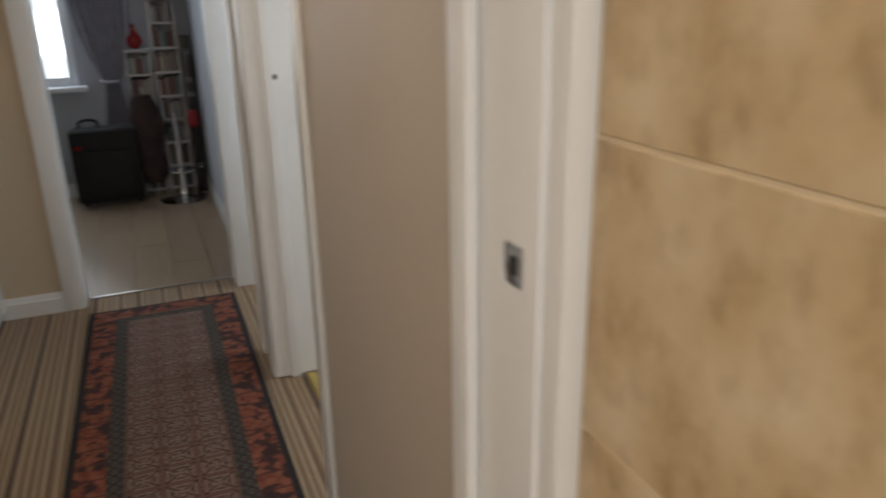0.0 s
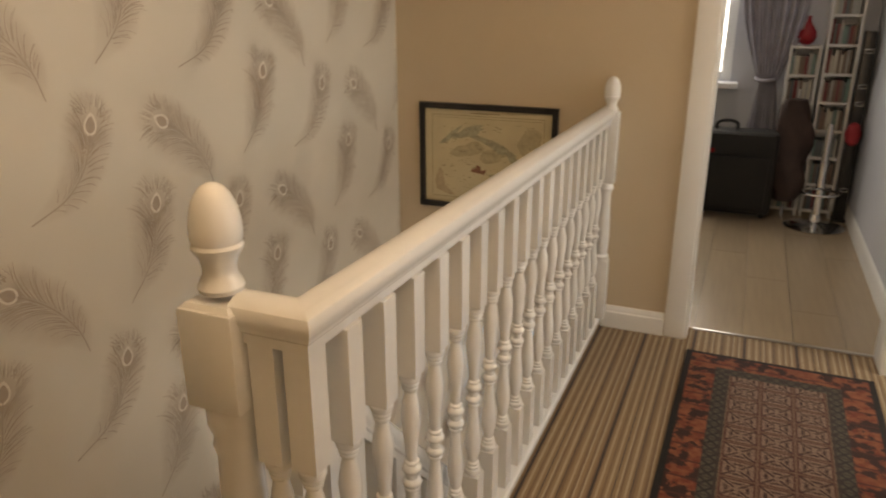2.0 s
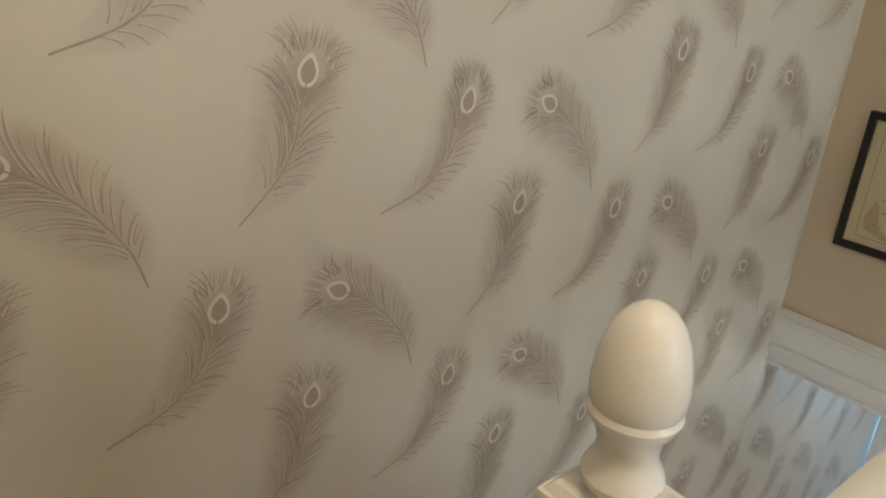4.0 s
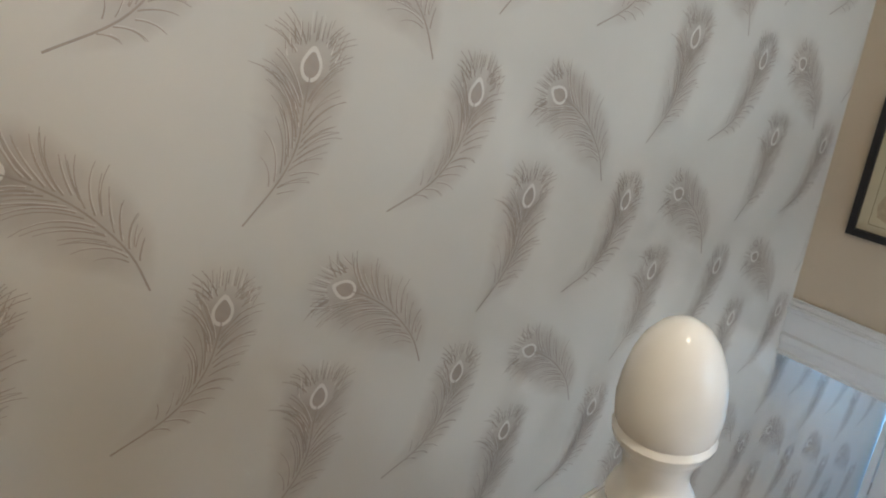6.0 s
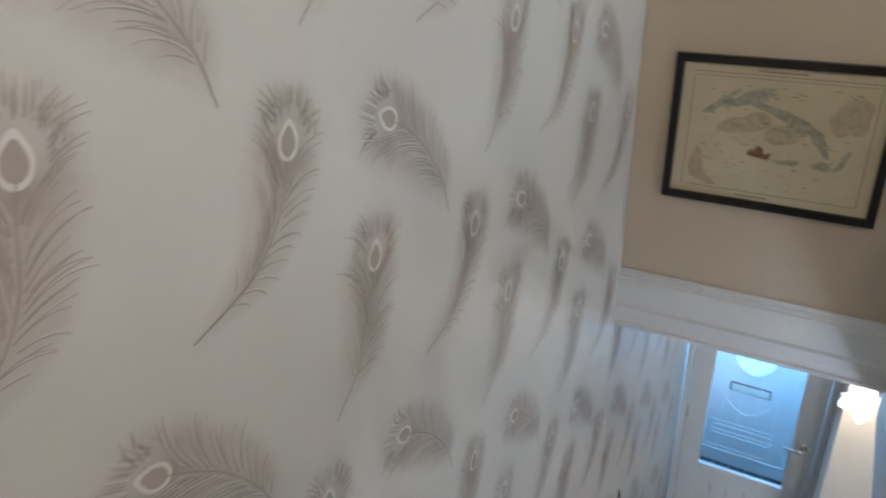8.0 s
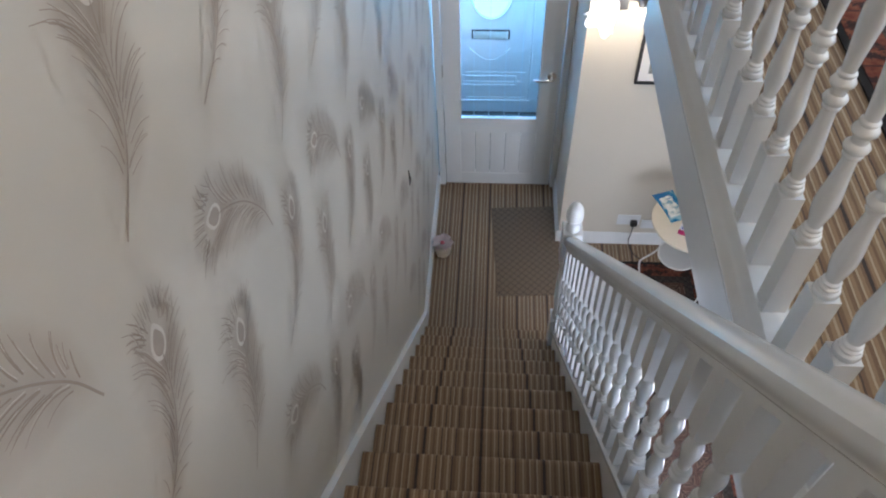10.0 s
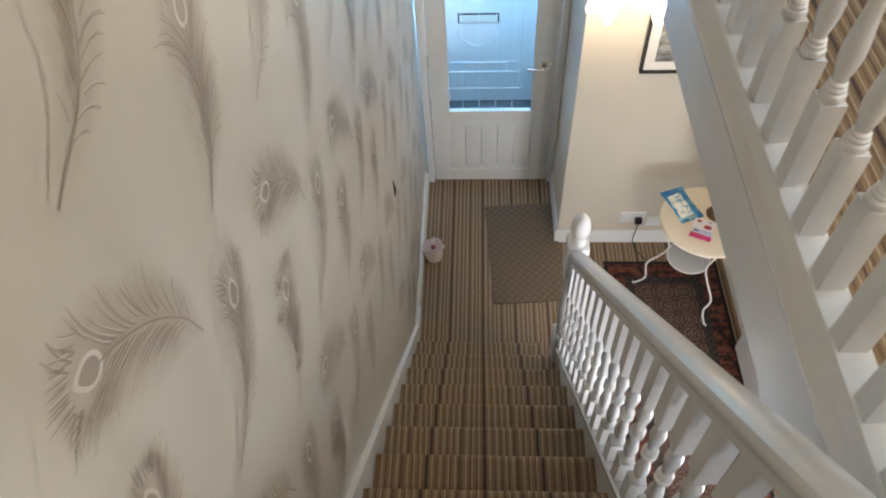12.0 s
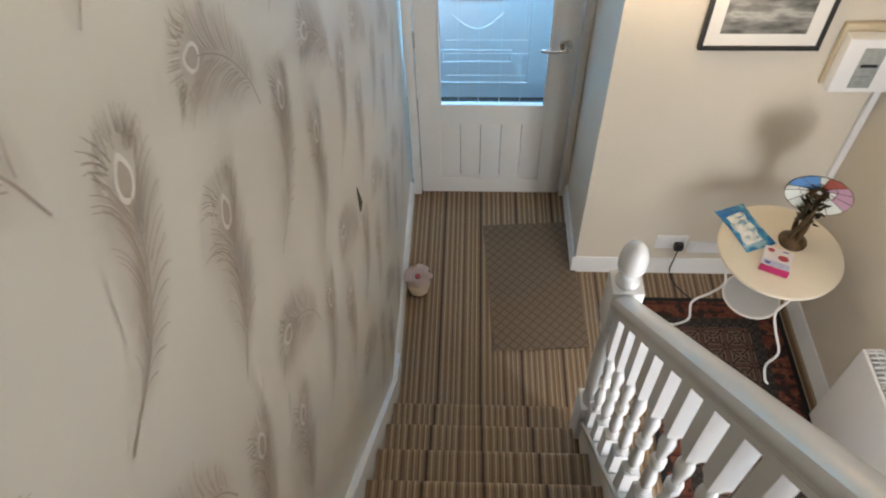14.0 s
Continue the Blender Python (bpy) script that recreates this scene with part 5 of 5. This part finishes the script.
setting("baseboard_bedroom_back", sweep(bmesh.new(), [(2.044, 4.4495, 0), (-0.6, 4.4495, 0)], [(0, 0), (-0.016, 0), (-0.016, 0.08), (-0.006, 0.095), (0, 0.1)]), trim_white)
setting("baseboard_bedroom_side", sweep(bmesh.new(), [(2.0445, 2.24, 0), (2.0445, 4.43, 0)], [(0, 0), (-0.014, 0), (-0.014, 0.08), (-0.006, 0.095), (0, 0.1)]), trim_white)

drape = Mat("grey_voile_curtain", (0.38, 0.38, 0.45), 0.75).vary(14, 0.15, 150)
cur = thing("curtain", "long grey curtain gathered at its tie beside the window", "curtain")
bm = bmesh.new()
rows = []
for i in range(41):
    z = 2.25 - 2.05 * i / 40
    if z > 0.84:
        t = (2.25 - z) / 1.41
        half_w = 0.205 - 0.07 * t ** 3 - 0.072 * max(0, (t - 0.72) / 0.28) ** 1.4
    else:
        t = (0.84 - z) / 0.64
        half_w = 0.045 + 0.065 * min(1, t * 1.4)
    cx = 1.465 + 0.018 * math.sin(z * 2)
    row = []
    for j in range(49):
        u = j / 48
        row.append(bm.verts.new((cx - half_w + 2 * half_w * u, 4.285 + 0.022 * math.sin(u * 7.5 * math.tau + 0.4 * math.sin(z * 3)) * (0.5 + half_w / 0.175 * 0.5), z)))
    rows.append(row)
for a, b in zip(rows, rows[1:]):
    for j in range(48):
        bm.faces.new((a[j], a[j + 1], b[j + 1], b[j]))
part("drape", bm, drape, cur)
ring = [(1.465 + 0.05 * math.cos(a), 4.285 + 0.035 * math.sin(a), 0.84 + 0.01 * math.sin(a)) for a in [math.tau * k / 20 for k in range(21)]]
part("tie_band", tube(bmesh.new(), ring, 0.011, 7), drape, cur)

case = thing("suitcase", "black fabric suitcase standing by the bedroom window", "suitcase")
part("body", B(1.16, 1.592, 4.00, 4.22, 0.035, 0.545, bevel=0.035, seg=3), black_cloth, case)
part("pocket", B(1.20, 1.55, 3.975, 3.999, 0.08, 0.40, bevel=0.012), black_cloth, case)
part("handle", tube(bmesh.new(), smooth([(1.23, 4.10, 0.54), (1.235, 4.10, 0.585), (1.29, 4.10, 0.60), (1.345, 4.10, 0.585), (1.35, 4.10, 0.54)]), 0.010, 8), black_cloth, case)
for cx in (1.20, 1.55):
    part("wheel", lathe(bmesh.new(), [(0.010, -0.018), (0.024, -0.014), (0.024, 0.014), (0.010, 0.018)], (0, 0, 0), 14), black_gloss, case).matrix_basis = pose(cx, 4.10, 0.0245, 0, 90, 0)
part("tag", B(1.19, 1.235, 3.966, 3.974, 0.42, 0.445, bevel=0.002), red_plain, case, "small red tag")

shelf_white = Mat("white_shelf", (0.62, 0.63, 0.64), 0.4).vary(6, 0.05, 60)
book_cols = [Mat("book_" + n_, c, 0.5) for n_, c in (("grey", (0.30, 0.31, 0.31)), ("wine", (0.16, 0.025, 0.03)), ("cream", (0.45, 0.43, 0.38)), ("slate", (0.09, 0.11, 0.13)), ("brown", (0.15, 0.10, 0.08)), ("teal", (0.10, 0.19, 0.19)))]


def tower(x0, x1, top, n, seed):
    """A narrow open shelf tower full of cases."""
    rr = random.Random(seed)
    th = thing("shelf_tower", "narrow white shelf tower full of cases and books", "shelf", group="shelf towers")
    y0, y1 = 4.25, 4.425
    part("side", B(x0, x0 + 0.014, y0, y1, 0, top), shelf_white, th)
    part("side", B(x1 - 0.014, x1, y0, y1, 0, top), shelf_white, th)
    part("back", B(x0 + 0.0145, x1 - 0.0145, y1 - 0.006, y1, 0.001, top - 0.001), shelf_white, th)
    step = (top - 0.05) / n
    for k in range(n + 1):
        z = 0.03 + k * step
        part("shelf", B(x0 + 0.0145, x1 - 0.0145, y0 + 0.002, y1 - 0.0065, z, z + 0.014), shelf_white, th)
        if k == n:
            break
        x = x0 + 0.018
        while x < x1 - 0.03:
            w = rr.uniform(0.010, 0.022)
            h = step * rr.uniform(0.60, 0.84)
            b = part("book", B(x, x + w - 0.0012, y0 + rr.uniform(0.008, 0.03), y1 - 0.03, 0, h), rr.choice(book_cols))
            b.location.z = z + 0.0145
            tagged(b, "upright case on a white shelf", "book", "books in the shelf towers")
            x += w


tower(1.582, 1.752, 1.045, 6, 2)
tower(1.772, 1.948, 1.90, 11, 3)
vase = thing("vase", "dark red glazed bottle vase on the lower shelf tower", "vase", (1.665, 4.325, 1.045))
part("body", lathe(bmesh.new(), [(0.022, 0.0), (0.045, 0.018), (0.056, 0.045), (0.050, 0.078), (0.028, 0.112), (0.013, 0.135), (0.011, 0.155), (0.016, 0.165)], seg=28), red_plain, vase)
spk = thing("floor_speaker", "tall slim black floor speaker with chrome rings against the blue wall", "speaker")
part("cabinet", B(1.962, 2.024, 4.20, 4.28, 0.012, 1.13, bevel=0.008), black_gloss, spk)
for z in (0.20, 0.50, 0.72, 0.82, 1.02):
    part("ring", tube(bmesh.new(), [(1.993 + 0.024 * math.cos(a), 4.197, z + 0.012 * math.sin(a)) for a in [math.tau * k / 16 for k in range(17)]], 0.003, 5), chrome, spk)
part("foot", B(1.950, 2.030, 4.18, 4.29, 0.0, 0.012), black_gloss, spk)

stool = thing("bar_stool", "chrome pedestal stool with a dark brown padded seat on laminate", "stool", (1.845, 4.02, 0.0))
part("base", lathe(bmesh.new(), [(0.168, 0.0), (0.170, 0.006), (0.13, 0.016), (0.06, 0.026), (0.034, 0.040), (0.030, 0.075), (0.026, 0.08)], seg=48), chrome, stool, "polished chrome disc base")
part("column", lathe(bmesh.new(), [(0.024, 0.08), (0.024, 0.40), (0.016, 0.402), (0.016, 0.62)], seg=20), chrome, stool, "chrome column")
ring = [(0.10 * math.cos(a), -0.03 + 0.10 * math.sin(a), 0.22) for a in [math.tau * k / 28 for k in range(29)]]
part("foot_ring", tube(bmesh.new(), ring, 0.008, 8), chrome, stool)
brown = Mat("dark_brown_cloth", (0.045, 0.026, 0.024), 0.75).vary(10, 0.4, 120)
bag = thing("garment", "dark brown garment hanging beside the shelf towers", "garment", (1.662, 4.14, 0.0))
bm = bmesh.new()
rows = []
for i in range(15):
    z = 0.12 + 0.62 * i / 14
    w = 0.06 + 0.05 * math.sin(math.pi * i / 14) ** 0.7
    rows.append([bm.verts.new((w * math.cos(a) * (1 + 0.1 * math.sin(3 * a + i)) + 0.012 * math.sin(i * 0.8), 0.05 * math.sin(a) * (1 + 0.15 * math.sin(5 * a + i)), z)) for a in [math.tau * k / 20 for k in range(20)]])
for a, b in zip(rows, rows[1:]):
    for k in range(20):
        bm.faces.new((a[k], a[(k + 1) % 20], b[(k + 1) % 20], b[k]))
bm.faces.new(rows[0][::-1]), bm.faces.new(rows[-1])
part("cloth", bm, brown, bag)
part("stand", tube(bmesh.new(), [(0, 0, 0.0), (0, 0, 0.8)], 0.008), chrome, bag)
red = thing("red_cushion", "small red fabric item hung against the blue wall", "cushion", (1.975, 4.10, 0.56))
part("cloth", lathe(bmesh.new(), [(0.01, -0.07), (0.035, -0.05), (0.045, 0.0), (0.03, 0.05), (0.01, 0.065)], seg=12), Mat("red_cloth", (0.32, 0.02, 0.03), 0.7), red)

# ---- pieces of floor and wall, last ----
host = bpy.data.objects["bedroom_subfloor"]
data = {}
for r_ in range(14):
    x = -0.60 + r_ * 0.19
    y = 2.24 - (r_ * 0.37 % 1.2)
    while y < 4.449:
        a, b = max(y, 2.244), min(y + 1.2, 4.449)
        if b - a > 0.02:
            key = round(b - a, 3)
            if key not in data:
                bm = B(0, 0.1885, 0, b - a - 0.0015, 0, 0.012, bevel=0.0008, seg=1)
                ob = part("plank", bm, laminate, host)
                data[key] = ob.data
            else:
                ob = new("plank", data[key])
                ob.parent = host
            ob.location = (x, a, -0.012)
        y += 1.2
host = bpy.data.objects["wall_bathroom_side"]
tile_me = None
TILE_H, TILE_W = 0.257, 0.50
for r_ in range(9):
    z = 0.967 - 3 * TILE_H - TILE_H * 1 + r_ * TILE_H
    for c_ in range(4):
        y1 = -0.9015 - c_ * TILE_W
        if z + TILE_H > TOP:
            continue
        if tile_me is None:
            ob = part("tile", B(0, 0.0035, 0.0022, TILE_W - 0.0022, 0.0022, TILE_H - 0.0022, bevel=0.001, seg=1), travertine, host)
            tile_me = ob.data
        else:
            ob = new("tile", tile_me)
            ob.parent = host
        ob.location = (1.953, y1 - TILE_W, z)
